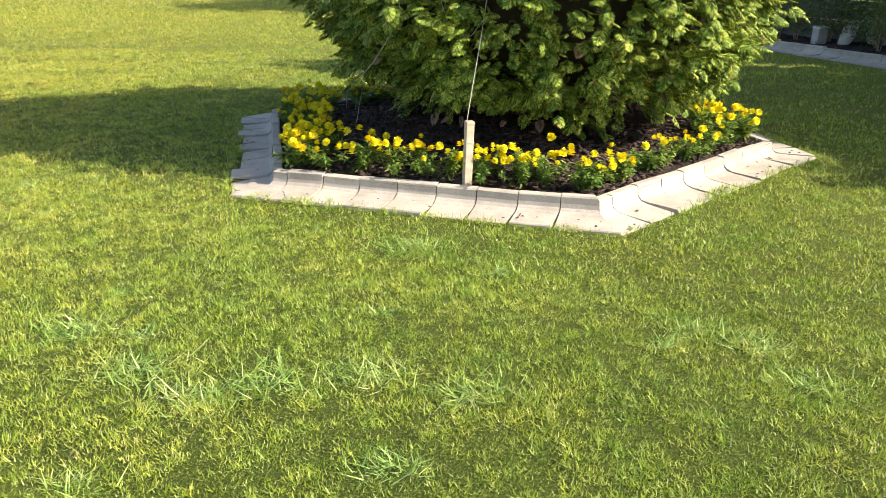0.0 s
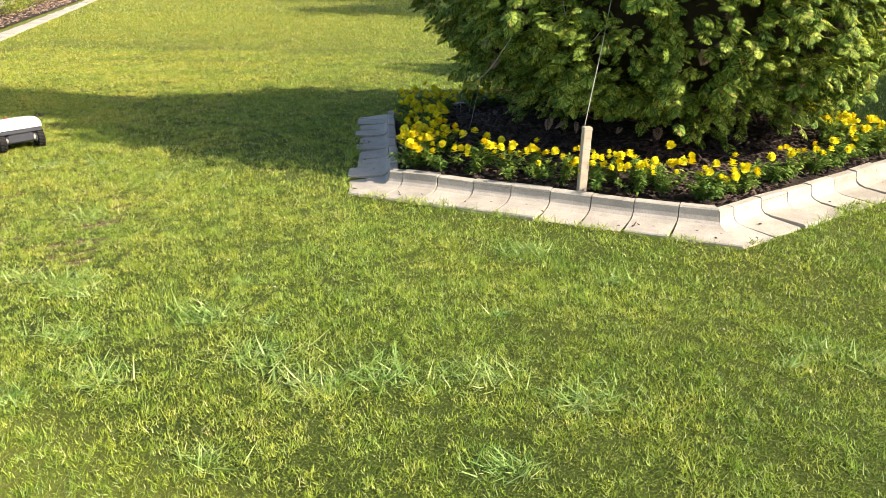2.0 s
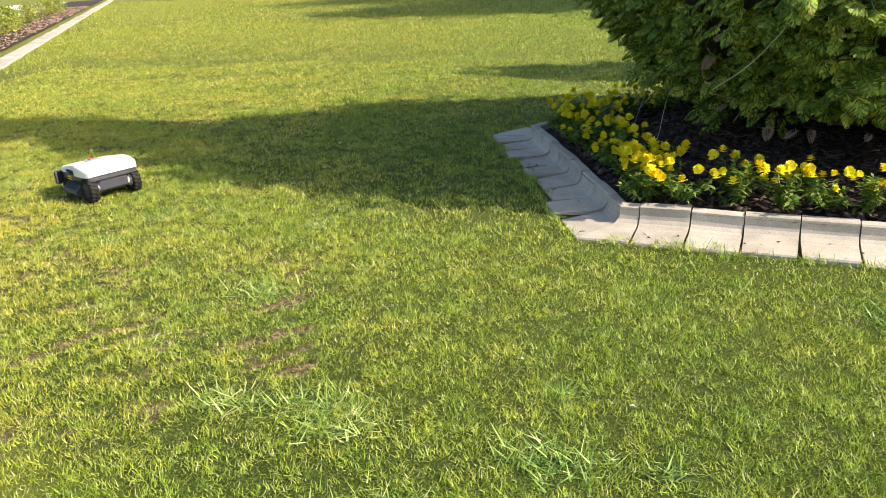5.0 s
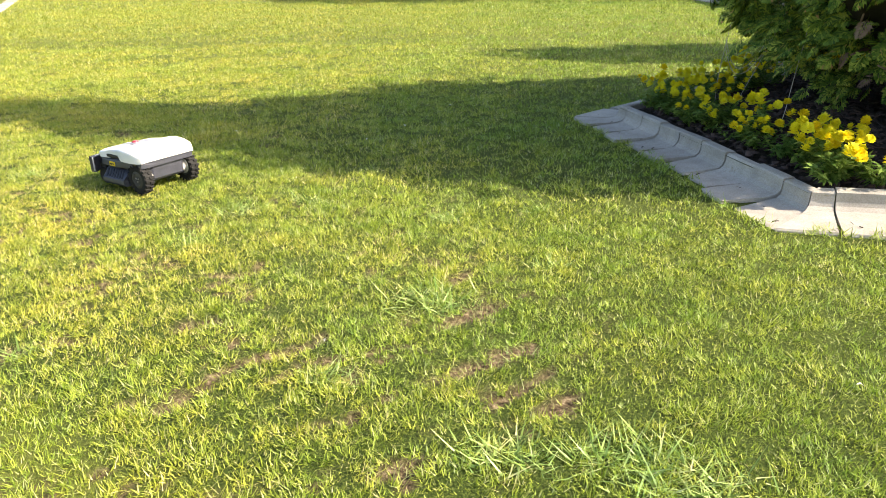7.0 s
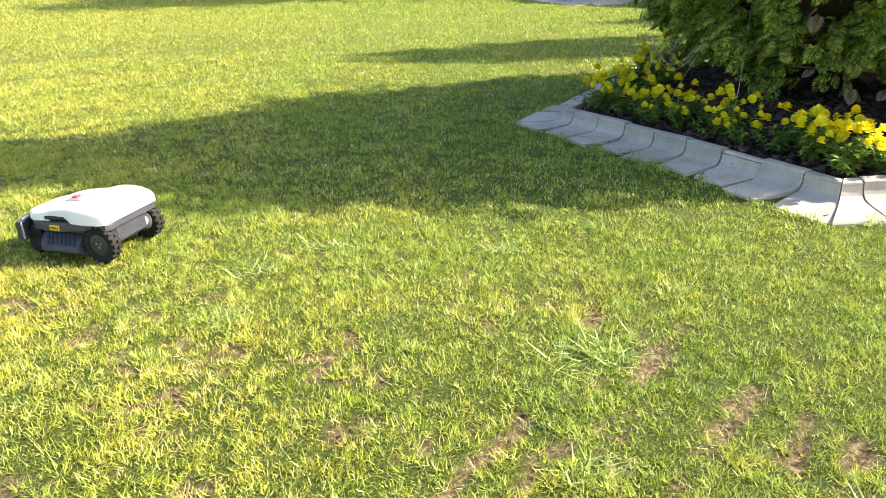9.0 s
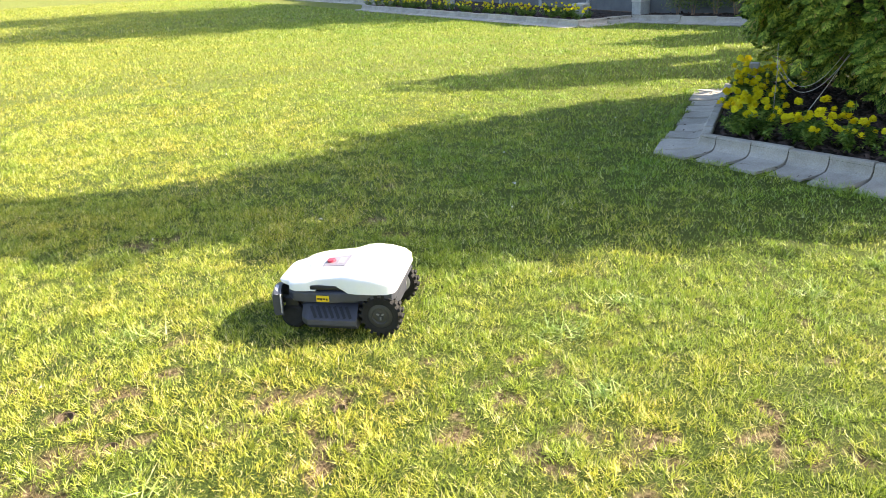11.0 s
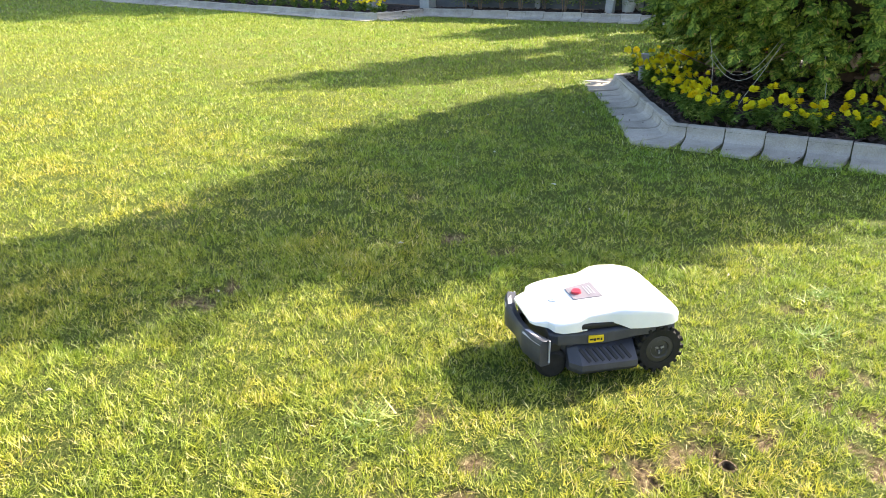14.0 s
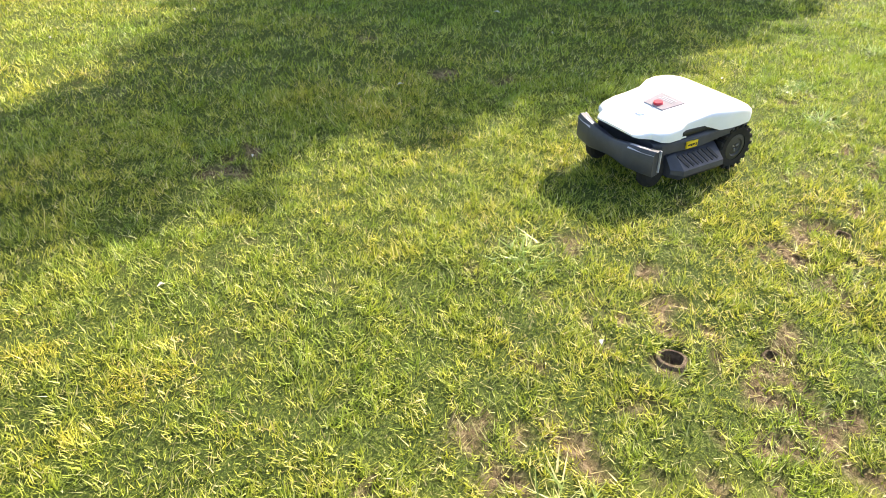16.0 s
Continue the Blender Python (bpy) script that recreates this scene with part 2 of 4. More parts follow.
def tube(name, pts, radius, material, parent=None, label="", taper=1.0):
    """A round strand through the points, as a mesh."""
    pts = [Vector(p) for p in pts]
    fine = []
    for i in range(len(pts) - 1):
        p0, p1, p2, p3 = pts[max(i - 1, 0)], pts[i], pts[i + 1], pts[min(i + 2, len(pts) - 1)]
        for s in range(5):
            t = s / 5
            fine.append(0.5 * ((2 * p1) + (p2 - p0) * t + (2 * p0 - 5 * p1 + 4 * p2 - p3) * t * t + (3 * p1 - p0 - 3 * p2 + p3) * t ** 3))
    fine.append(pts[-1])
    bm, rings, n = bmesh.new(), [], 6
    for i, p in enumerate(fine):
        d = (fine[min(i + 1, len(fine) - 1)] - fine[max(i - 1, 0)]).normalized()
        side = d.cross(Vector((0.3, 0.2, 1)) if abs(d.z) < 0.9 else Vector((1, 0, 0))).normalized()
        up = side.cross(d)
        r = radius * (1 + (taper - 1) * i / (len(fine) - 1))
        rings.append([bm.verts.new(p + (side * math.cos(a) + up * math.sin(a)) * r) for a in (2 * math.pi * k / n for k in range(n))])
    for a, b in zip(rings, rings[1:]):
        for k in range(n):
            bm.faces.new((a[k], a[(k + 1) % n], b[(k + 1) % n], b[k]))
    bm.faces.new(rings[0][::-1])
    bm.faces.new(rings[-1])
    return part(name, bm, material, parent, label, smooth=True)


GRID = np.random.default_rng(7).random((256, 256))


def value_noise(x, y, scale):
    """Smooth random values 0..1 over the plan; scale is the cell's size in metres."""
    u, v = x / scale + 100, y / scale + 100
    i, j = np.floor(u).astype(int), np.floor(v).astype(int)
    f, g = u - i, v - j
    f, g = f * f * (3 - 2 * f), g * g * (3 - 2 * g)
    a, b, c, d = (GRID[(i + p) % 256, (j + q) % 256] for p, q in ((0, 0), (1, 0), (0, 1), (1, 1)))
    return a * (1 - f) * (1 - g) + b * f * (1 - g) + c * (1 - f) * g + d * f * g


# ---- plan ----
CX, CY, RAD, TURN0 = 0.025, 6.86, 2.065, -15.9      # six-sided bed: middle, outer edge of the kerb's top, heading of one corner
GUTTER = 0.275


def corner(k, r=RAD):
    return Vector((CX + r * math.cos(radians(60 * k + TURN0)), CY + r * math.sin(radians(60 * k + TURN0)), 0))


def from_bed(x, y):
    """How far outside the kerb's outer top edge a place lies."""
    far = np.full(np.shape(x), -9.0)
    for k in range(6):
        a = radians(60 * k + TURN0 + 30)
        far = np.maximum(far, (x - CX) * math.cos(a) + (y - CY) * math.sin(a) - RAD * math.cos(radians(30)))
    return far


STROLL = ((-0.2, 0.75), (-1.5, 1.5), (-2.9, 2.1), (-5.0, 3.3), (-6.1, 4.1), (-7.2, 5.7))     # the strip of lawn seen closest


def from_stroll(x, y):
    best = np.full(np.shape(x), 99.0)
    for (ax, ay), (bx, by) in zip(STROLL, STROLL[1:]):
        dx, dy = bx - ax, by - ay
        t = np.clip(((x - ax) * dx + (y - ay) * dy) / (dx * dx + dy * dy), 0, 1)
        best = np.minimum(best, np.hypot(x - ax - t * dx, y - ay - t * dy))
    return best


# worn spots: x, y, radius; and worn streaks: from, to, half width
SPOTS = ((-3.13, 3.60, 0.10), (-5.76, 5.83, 0.08), (-5.62, 5.59, 0.09), (-5.32, 5.63, 0.08), (-5.39, 7.45, 0.16), (-5.55, 7.42, 0.1), (-4.34, 7.11, 0.09),
         (-4.30, 6.85, 0.08), (-4.96, 5.47, 0.07), (-5.30, 5.65, 0.06), (-5.10, 5.50, 0.09), (-5.74, 5.84, 0.05), (-4.7, 5.2, 0.09), (-5.44, 5.95, 0.08),
         (-6.1, 6.0, 0.1), (-5.9, 5.4, 0.09), (-2.81, 3.81, 0.08), (-3.05, 4.40, 0.07), (-0.9, 3.06, 0.07), (-4.2, 4.9, 0.1), (-4.9, 4.6, 0.1), (-4.05, 7.7, 0.07))
STREAKS = (((-3.82, 3.88), (-3.69, 4.1), 0.026), ((-3.66, 4.13), (-3.44, 4.3), 0.027), ((-3.4, 4.14), (-3.12, 4.27), 0.026), ((-3.07, 4.56), (-2.99, 4.83), 0.03),
           ((-3.08, 4.37), (-2.76, 4.61), 0.028), ((-2.97, 4.11), (-2.76, 4.23), 0.027), ((-2.87, 3.94), (-2.7, 4.08), 0.028), ((-2.78, 3.86), (-2.67, 3.95), 0.027),
           ((-3.26, 3.87), (-3.15, 3.98), 0.026), ((-3.57, 4.01), (-3.49, 4.12), 0.03), ((-3.24, 4.15), (-3.11, 4.22), 0.03))


def bareness(x, y):
    """0 where the turf is closed, 1 on bare soil."""
    n1, n2, n3 = value_noise(x, y, 0.42), value_noise(x + 31, y + 7, 0.13), value_noise(x + 3, y + 57, 0.045)
    worn = np.clip((-x - 2.2) / 2.2, 0, 1) * np.clip((6.6 - y + 0.1 * (-x - 4)) / 1.2, 0.15, 1) * np.clip((x + 9.4) / 0.8, 0, 1) * np.clip((y - 1.3) / 0.8, 0, 1)
    b = np.clip((0.20 * n1 + 0.34 * n2 + 0.46 * n3 - 0.70 + 0.11 * worn) * 8, 0, 1) * worn
    for sx, sy, r in SPOTS:
        b = np.maximum(b, np.clip(1.2 - np.hypot(x - sx, y - sy) / (0.52 * r) + 2.8 * (n3 - 0.5) + 1.0 * (n2 - 0.5), 0, 1))
    for (ax, ay), (bx, by), r in STREAKS:
        dx, dy = bx - ax, by - ay
        t = np.clip(((x - ax) * dx + (y - ay) * dy) / (dx * dx + dy * dy), 0, 1)
        b = np.maximum(b, np.clip(1.4 - np.hypot(x - ax - t * dx, y - ay - t * dy) / r + 2.2 * (n2 - 0.5) + 1.8 * (n3 - 0.5), 0, 1))
    return np.clip(b * (0.45 + 1.2 * n3), 0, 1)


BURROWS = ((-5.75, 5.82, 0.026), (-5.62, 5.61, 0.017), (-4.96, 5.49, 0.018))     # small holes: x, y, radius


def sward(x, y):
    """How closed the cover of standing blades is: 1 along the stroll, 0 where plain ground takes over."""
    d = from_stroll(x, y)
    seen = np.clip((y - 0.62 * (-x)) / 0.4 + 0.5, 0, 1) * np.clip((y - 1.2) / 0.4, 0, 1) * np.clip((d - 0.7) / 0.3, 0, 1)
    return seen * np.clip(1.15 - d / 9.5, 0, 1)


def ground_height(x, y):
    near = np.clip(1 - np.maximum(np.maximum(-9 - x, x - 5), np.maximum(1 - y, y - 13)) / 2, 0, 1) * np.clip((from_bed(x, y) - 0.35) / 0.4, 0, 1)
    return (0.018 * (value_noise(x, y, 0.6) - 0.5) + 0.012 * (value_noise(x, y, 0.16) - 0.5) - 0.012 * bareness(x, y)) * near - 0.012 - sum(0.09 * np.clip(1.6 - np.hypot(x - bx, y - by) / r, 0, 1) for bx, by, r in BURROWS)


# ---- ground ----
def build_ground():
    def steps(lo, hi, fine):
        out = list(np.arange(lo, hi, fine))
        left, right = [lo], [hi]
        s = fine
        while left[-1] > -320:
            s *= 1.35
            left.append(left[-1] - s)
        s = fine
        while right[-1] < 320:
            s *= 1.35
            right.append(right[-1] + s)
        return np.array(left[:0:-1] + out + right)
    xs, ys = steps(-8.6, 1.6, 0.042), steps(1.6, 9.0, 0.042)
    gx, gy = np.meshgrid(xs, ys)
    z = ground_height(gx, gy)
    verts = np.stack([gx.ravel(), gy.ravel(), z.ravel()], 1)
    nx, ny = len(xs), len(ys)
    i, j = np.meshgrid(np.arange(nx - 1), np.arange(ny - 1))
    a = (j * nx + i).ravel()
    me = soup("ground", verts, np.stack([a, a + 1, a + nx + 1, a + nx], 1), LAWN, True)
    at = me.attributes.new("bare", "FLOAT", "POINT")
    at.data.foreach_set("value", bareness(gx, gy).ravel().astype(np.float32))
    # low under standing blades, where the ground takes the darkened gap colour
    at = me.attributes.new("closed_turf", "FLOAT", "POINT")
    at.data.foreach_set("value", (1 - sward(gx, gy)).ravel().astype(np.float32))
    return tagged(new("ground", me), "mown yellow-green lawn ground with worn bare soil spots", "lawn", kind="structure")


build_ground()


def blades(rng, x, y, length, width, lean, wild=1.0, comb=0.9):
    """Single leaning blades as triangles at the places x, y; neighbours lean much the same way."""
    n = len(x)
    a = 4 * np.pi * value_noise(x + 17, y + 3, 0.085) + rng.normal(0, comb, n)
    face = rng.uniform(0, 2 * np.pi, n)
    tilt = np.clip(rng.normal(lean, 0.32 * wild, n), 0.05, 1.4)
    L = length * rng.uniform(0.55, 1.25, n)
    z = ground_height(x, y) - 0.003
    w = width * rng.uniform(0.7, 1.3, n) * 0.5
    dx, dy = np.cos(face) * w, np.sin(face) * w
    tip = np.stack([x + np.cos(a) * np.sin(tilt) * L, y + np.sin(a) * np.sin(tilt) * L, z + np.cos(tilt) * L], 1)
    v = np.empty((n, 3, 3), np.float32)
    v[:, 0] = np.stack([x - dx, y - dy, z], 1)
    v[:, 1] = np.stack([x + dx, y + dy, z], 1)
    v[:, 2] = tip
    return v.reshape(-1, 3)


def scatter(rng, n, x0, x1, y0, y1):
    return rng.uniform(x0, x1, n), rng.uniform(y0, y1, n)


def build_grass():
    rng = np.random.default_rng(11)
    near, mid = [], []
    # close turf: three belts, the farther the coarser; it grows in small tufts with gaps between
    for n, d0, d1, wide, cell, long in ((5900000, 0.5, 3.1, 0.0038, 0.034, 0.0), (2300000, 3.0, 5.2, 0.0058, 0.045, 0.002), (1000000, 5.1, 7.6, 0.0085, 0.06, 0.006)):
        x, y = scatter(rng, n, -9.6, 4.2, 1.2, 12.8)
        d = from_stroll(x, y) + rng.normal(0, 0.12 * d1 - 0.25, n)     # the belts run into one another
        keep = (d > d0) & (d < d1) & (y > 0.62 * (-x) + 0.5 * (d1 < 3.2)) & (from_bed(x, y) > GUTTER - 0.03 + 0.07 * (value_noise(x, y, 0.09) - 0.25))
        x, y = x[keep], y[keep]
        tuft = 0.65 * value_noise(x + 41, y + 23, cell) + 0.35 * value_noise(x, y, 0.11)
        keep = rng.random(len(x)) > np.clip(bareness(x, y) * 1.0, 0, 0.85)
        keep &= rng.random(len(x)) < np.clip(0.34 + (tuft - 0.3) * 1.7, 0.2, 1)
        for bx, by, r in BURROWS:
            keep &= np.hypot(x - bx, y - by) > r * 1.1
        x, y, tuft = x[keep], y[keep], tuft[keep]
        tall = (0.012 + 0.008 * value_noise(x, y, 0.5) + 0.034 * tuft ** 1.3) * np.interp(x, (-4.0, -2.4), (1.0, 0.84)) + long
        near.append(blades(rng, x, y, tall, wide, 0.96, 1.3, 1.5))
    # farther turf, coarser strands
    for n, x0, x1, y0, y1, d0, wide, long in ((420000, -14.0, 7.0, 3.0, 22.0, 7.5, 0.014, 0.034), (200000, -24.0, 7.0, 12.0, 42.0, 14.0, 0.03, 0.045)):
        x, y = scatter(rng, n, x0, x1, y0, y1)
        d = from_stroll(x, y) + rng.normal(0, 0.11 * d0, n)
        keep = (d > d0) & (d < d0 + 9 + 12 * (d0 > 10)) & (from_bed(x, y) > GUTTER) & (x < np.where(y < 15.4, 2.95 + (15.4 - y) * 0.39, 1.75 - (y - 15.35) * 0.13))
        keep &= x > -9.05 - (y - 9.6) * 0.506
        x, y = x[keep], y[keep]
        mid.append(blades(rng, x, y, long + 0.015 * value_noise(x, y, 0.5), wide, 0.8))
    for name, sets, mat in (("lawn_grass", near, BLADE), ("far_lawn_grass", mid, TURF)):
        v = np.concatenate(sets)
        ob = new(name, soup(name, v, np.arange(len(v)).reshape(-1, 3), mat))
        tagged(ob, "short mown yellow-green turf blades of the lawn", "grass", kind="stuff")
    # dry blades over the worn ground
    x, y = scatter(rng, 420000, -8.5, 1.5, 1.8, 8.5)
    b = bareness(x, y)
    keep = (rng.random(len(x)) < 0.06 + 0.14 * np.clip((-x - 2.6) / 1.5, 0, 1) + 0.5 * (b > 0.10)) & (from_bed(x, y) > GUTTER) & (from_stroll(x, y) > 0.9)
    x, y = x[keep], y[keep]
    v = blades(rng, x, y, 0.045, 0.003, 1.15)
    tagged(new("dry_grass", soup("dry_grass", v, np.arange(len(v)).reshape(-1, 3), STRAW)), "dry straw-coloured grass clippings lying in the turf", "grass", kind="stuff")
    # coarse tufts
    sets = []
    tufts = [(-1.39, 3.12, 0.16), (-0.90, 3.06, 0.15), (-0.20, 3.0, 0.13), (0.90, 3.35, 0.12), (1.01, 3.07, 0.12), (-1.79, 3.43, 0.13), (0.65, 3.48, 0.09), (-1.15, 2.95, 0.14), (-0.55, 3.12, 0.13),
             (-2.56, 3.68, 0.12), (-2.86, 3.68, 0.1), (-3.1, 4.57, 0.13), (-2.25, 3.15, 0.14), (-1.95, 2.85, 0.12), (-0.5, 4.35, 0.14), (-2.45, 3.55, 0.12), (-4.1, 5.6, 0.1), (-5.5, 6.3, 0.09), (-6.3, 5.9, 0.08)]
    tufts += [(rng.uniform(-7.5, 2), rng.uniform(2.2, 6), rng.uniform(0.04, 0.09)) for _ in range(28)]
    for tx, ty, r in tufts:
        n = int(1250 * r * (1 + r * 4))
        a, q = rng.uniform(0, 2 * np.pi, n), r * np.sqrt(rng.random(n)) * rng.uniform(0.3, 1.2, n)
        x, y = tx + np.cos(a) * q * 1.5, ty + np.sin(a) * q
        ok = from_bed(x, y) > GUTTER + 0.05
        sets.append(blades(rng, x[ok], y[ok], 0.06 + 0.22 * r, 0.0066, 1.24, 0.9, 3.0))
    v = np.concatenate(sets)
    tagged(new("coarse_grass_tufts", soup("coarse_grass_tufts", v, np.arange(len(v)).reshape(-1, 3), COARSE)), "coarse pale blue-green grass tufts growing in the lawn", "grass", kind="stuff")
    # blades that creep over the edge of the kerb stones
    x, y = scatter(rng, 420000, -3.6, 3.2, 3.0, 9.6)
    f, c = from_bed(x, y), value_noise(x + 5, y + 9, 0.11)
    keep = (f > GUTTER + 0.03 - 0.17 * np.clip(c - 0.28, 0, 1)) & (f < GUTTER + 0.05) & (rng.random(len(x)) < 0.25 + 0.75 * c)
    x, y = x[keep], y[keep]
    v = blades(rng, x, y, 0.034 + 0.022 * value_noise(x, y, 0.06), 0.0042, 0.95, 1.2)
    v[:, 2] += 0.004 - np.repeat(ground_height(x, y), 3)
    tagged(new("edge_grass", soup("edge_grass", v, np.arange(len(v)).reshape(-1, 3), BLADE)), "uneven grass fringe creeping over the kerb edge", "grass", kind="stuff")
    # pale fallen petals and leaves
    sets = []
    for px, py, s in [(-3.434, 7.257, 0.022), (-4.591, 7.196, 0.016)] + [(rng.uniform(-7, 1.5), rng.uniform(3, 9), rng.uniform(0.006, 0.012)) for _ in range(40)]:
        if from_bed(np.array([px]), np.array([py]))[0] < 0.4:
            continue
        a = rng.uniform(0, 6.28)
        c, s2 = math.cos(a) * s, math.sin(a) * s
        z = 0.026
        sets.append(np.array([(px + c, py + s2, z), (px - s2 * 0.6, py + c * 0.6, z + 0.006), (px - c, py - s2, z), (px + s2 * 0.6, py - c * 0.6, z + 0.008)]))
    v = np.concatenate(sets)
    tagged(new("fallen_leaves", soup("fallen_leaves", v, np.arange(len(v)).reshape(-1, 4), STONE)), "small pale fallen leaves lying on the grass", "leaves", kind="stuff")


build_grass()


def build_burrow(x, y, r):
    """A small hole with a crumbled rim of soil."""
    bm, rings, n = bmesh.new(), [], 18
    g = float(ground_height(np.array([x + 2.5 * r]), np.array([y]))[0])
    for q, z in ((1.6, -0.012), (1.35, -0.003), (1.05, -0.002), (0.85, -0.03), (0.3, -0.05)):
        rings.append([bm.verts.new((x + r * q * math.cos(t) * (1 + 0.12 * math.sin(2 * t + x * 9)), y + r * q * math.sin(t) * (1 + 0.08 * math.sin(3 * t + y * 7)), g + z)) for t in (2 * math.pi * k / n for k in range(n))])
    for a, b in zip(rings, rings[1:]):
        for k in range(n):
            bm.faces.new((a[k], a[(k + 1) % n], b[(k + 1) % n], b[k]))
    bm.faces.new(rings[-1])
    tagged(part("burrow", bm, DIRT), "small dark burrow hole with a crumbled soil rim", "burrow", kind="structure")


for bx, by, br in BURROWS:
    build_burrow(bx, by, br)


# ---- the six-sided flower bed ----
PROFILE = ((-0.060, -0.06), (-0.060, 0.088), (-0.052, 0.096), (-0.006, 0.096), (0.002, 0.089), (0.006, 0.050), (0.014, 0.030), (0.034, 0.014), (0.075, 0.006), (GUTTER - 0.006, 0.001), (GUTTER, -0.006), (GUTTER, -0.06))


def kerb_mesh(name, length, mitre0=0.0, mitre1=0.0, profile=PROFILE, rng=random, joint=0.003, material=KERB, wedge=0.03):
    """One L-shaped kerb stone: x along the kerb, -y outwards. A mitre is the tangent by which an end runs out."""
    bm = bmesh.new()
    ends, wob = [], [rng.uniform(-0.0025, 0.0025) for _ in profile]
    for s, mitre in ((joint, -mitre0), (length - joint, mitre1)):
        grow = 1 if s == joint else -1
        ends.append([bm.verts.new((s + mitre * u + grow * wedge * max(u, 0) * rng.uniform(0.3, 1.4) * (mitre == 0), -u, z + w)) for (u, z), w in zip(profile, wob)])
    n = len(profile)
    for i in range(n):
        bm.faces.new((ends[0][i], ends[0][(i + 1) % n], ends[1][(i + 1) % n], ends[1][i]))
    bm.faces.new(ends[0])
    bm.faces.new(ends[1][::-1])
    return as_mesh(name, bm, material)


def kerb_run(parent, a, b, stone, mitre0=0.0, mitre1=0.0, profile=PROFILE, seed=3, first=None, wedge=0.03):
    """Kerb stones laid from a to b, with the lawn to the right of the way."""
    rng = random.Random(seed)
    d = Vector(b) - Vector(a)
    total, turn = d.length, math.degrees(math.atan2(d.y, d.x))
    s, cuts = 0.0, [0.0]
    s = first or stone
    while s < total - stone * 0.45:
        cuts.append(s)
        s += stone
    cuts.append(total)
    # packed soil in the joints, just below the stones' faces
    low = [(u + (0.010 if u < 0 else -0.010), z - 0.016) for u, z in profile]
    part("joint_fill", kerb_mesh("joint_fill", total, mitre0, mitre1, low, rng, 0.012, JOINT), JOINT, parent, m=pose(a[0], a[1], 0, 0, 0, turn))
    for i, (p, q) in enumerate(zip(cuts, cuts[1:])):
        short = rng.uniform(-0.5, 0.15) * wedge if 0 < i < len(cuts) - 2 else 0
        uneven = [(u + short if u > 0.2 else u, z) for u, z in profile]
        me = kerb_mesh("kerb_stone", q - p, mitre0 if i == 0 else 0, mitre1 if i == len(cuts) - 2 else 0, uneven, rng, wedge=wedge)
        place = Vector(a) + d.normalized() * p
        part("kerb_stone", me, KERB, parent, m=pose(place.x, place.y, rng.uniform(-0.005, 0.006), rng.uniform(-1.6, 1.6), rng.uniform(-1.5, 1.5), turn + rng.uniform(-0.4, 0.4)))


def setting(name, label, category):
    return tagged(new(name), label, category, kind="structure")


def build_bed():
    bed = setting("flowerbed_edging", "pale concrete L-shaped kerb stones edging the flower bed", "kerb")
    t30 = math.tan(radians(30))
    for k in range(6):
        kerb_run(bed, corner(k - 1), corner(k), 0.25, t30, t30, seed=20 + k, first=0.10 if k % 2 else 0.12, wedge=0.11 if k in (3, 4) else 0.03)
    # soil, heaped a little towards the trunk
    bm = bmesh.new()
    rings = []
    for r in (2.02, 1.8, 1.5, 1.1, 0.7, 0.3):
        ring = []
        for i in range(48):
            a = 2 * math.pi * i / 48
            rel = (a - radians(TURN0)) % (math.pi / 3) - math.pi / 6
            q = r * (math.cos(math.pi / 6) / math.cos(rel) if r > 1.4 else 0.95)
            p = Vector((CX + q * math.cos(a), CY + q * math.sin(a), 0))
            p.z = 0.055 + 0.10 * (1 - r / 2.02) + 0.03 * noise.noise(p * 3)
            ring.append(bm.verts.new(p))
        rings.append(ring)
    for a, b in zip(rings, rings[1:]):
        for i in range(48):
            bm.faces.new((a[i], a[(i + 1) % 48], b[(i + 1) % 48], b[i]))
    bm.faces.new(rings[-1])
    tagged(part("bed_soil", bm, SOIL, smooth=True), "dark moist soil heaped inside the flower bed", "soil", kind="structure")
    # bark mulch
    rng = np.random.default_rng(5)
    n = 7000
    a, r = rng.uniform(0, 2 * np.pi, n), 1.95 * np.sqrt(rng.random(n))
    x, y = CX + r * np.cos(a), CY + r * np.sin(a)
    ok = from_bed(x, y) < -0.09
    x, y, r = x[ok], y[ok], r[ok]
    tagged(new("bark_mulch", soup("bark_mulch", *chips(rng, x, y, 0.075 + 0.10 * np.clip(1 - r / 2.02, 0, 1), 0.021), CHIP)), "dark brown bark chips covering the bed", "mulch", kind="stuff")
    # crumbs of bark and leaf dropped in the gutter
    n = 260
    a = rng.uniform(0, 2 * np.pi, n)
    x, y = CX + rng.uniform(1.8, 2.6, n) * np.cos(a), CY + rng.uniform(1.8, 2.6, n) * np.sin(a)
    f = from_bed(x, y)
    ok = (f > 0.04) & (f < GUTTER - 0.02)
    tagged(new("gutter_debris", soup("gutter_debris", *chips(rng, x[ok], y[ok], np.full(ok.sum(), 0.008), 0.010), CHIP)), "brown bark crumbs lying on the kerb stones", "debris", kind="stuff")


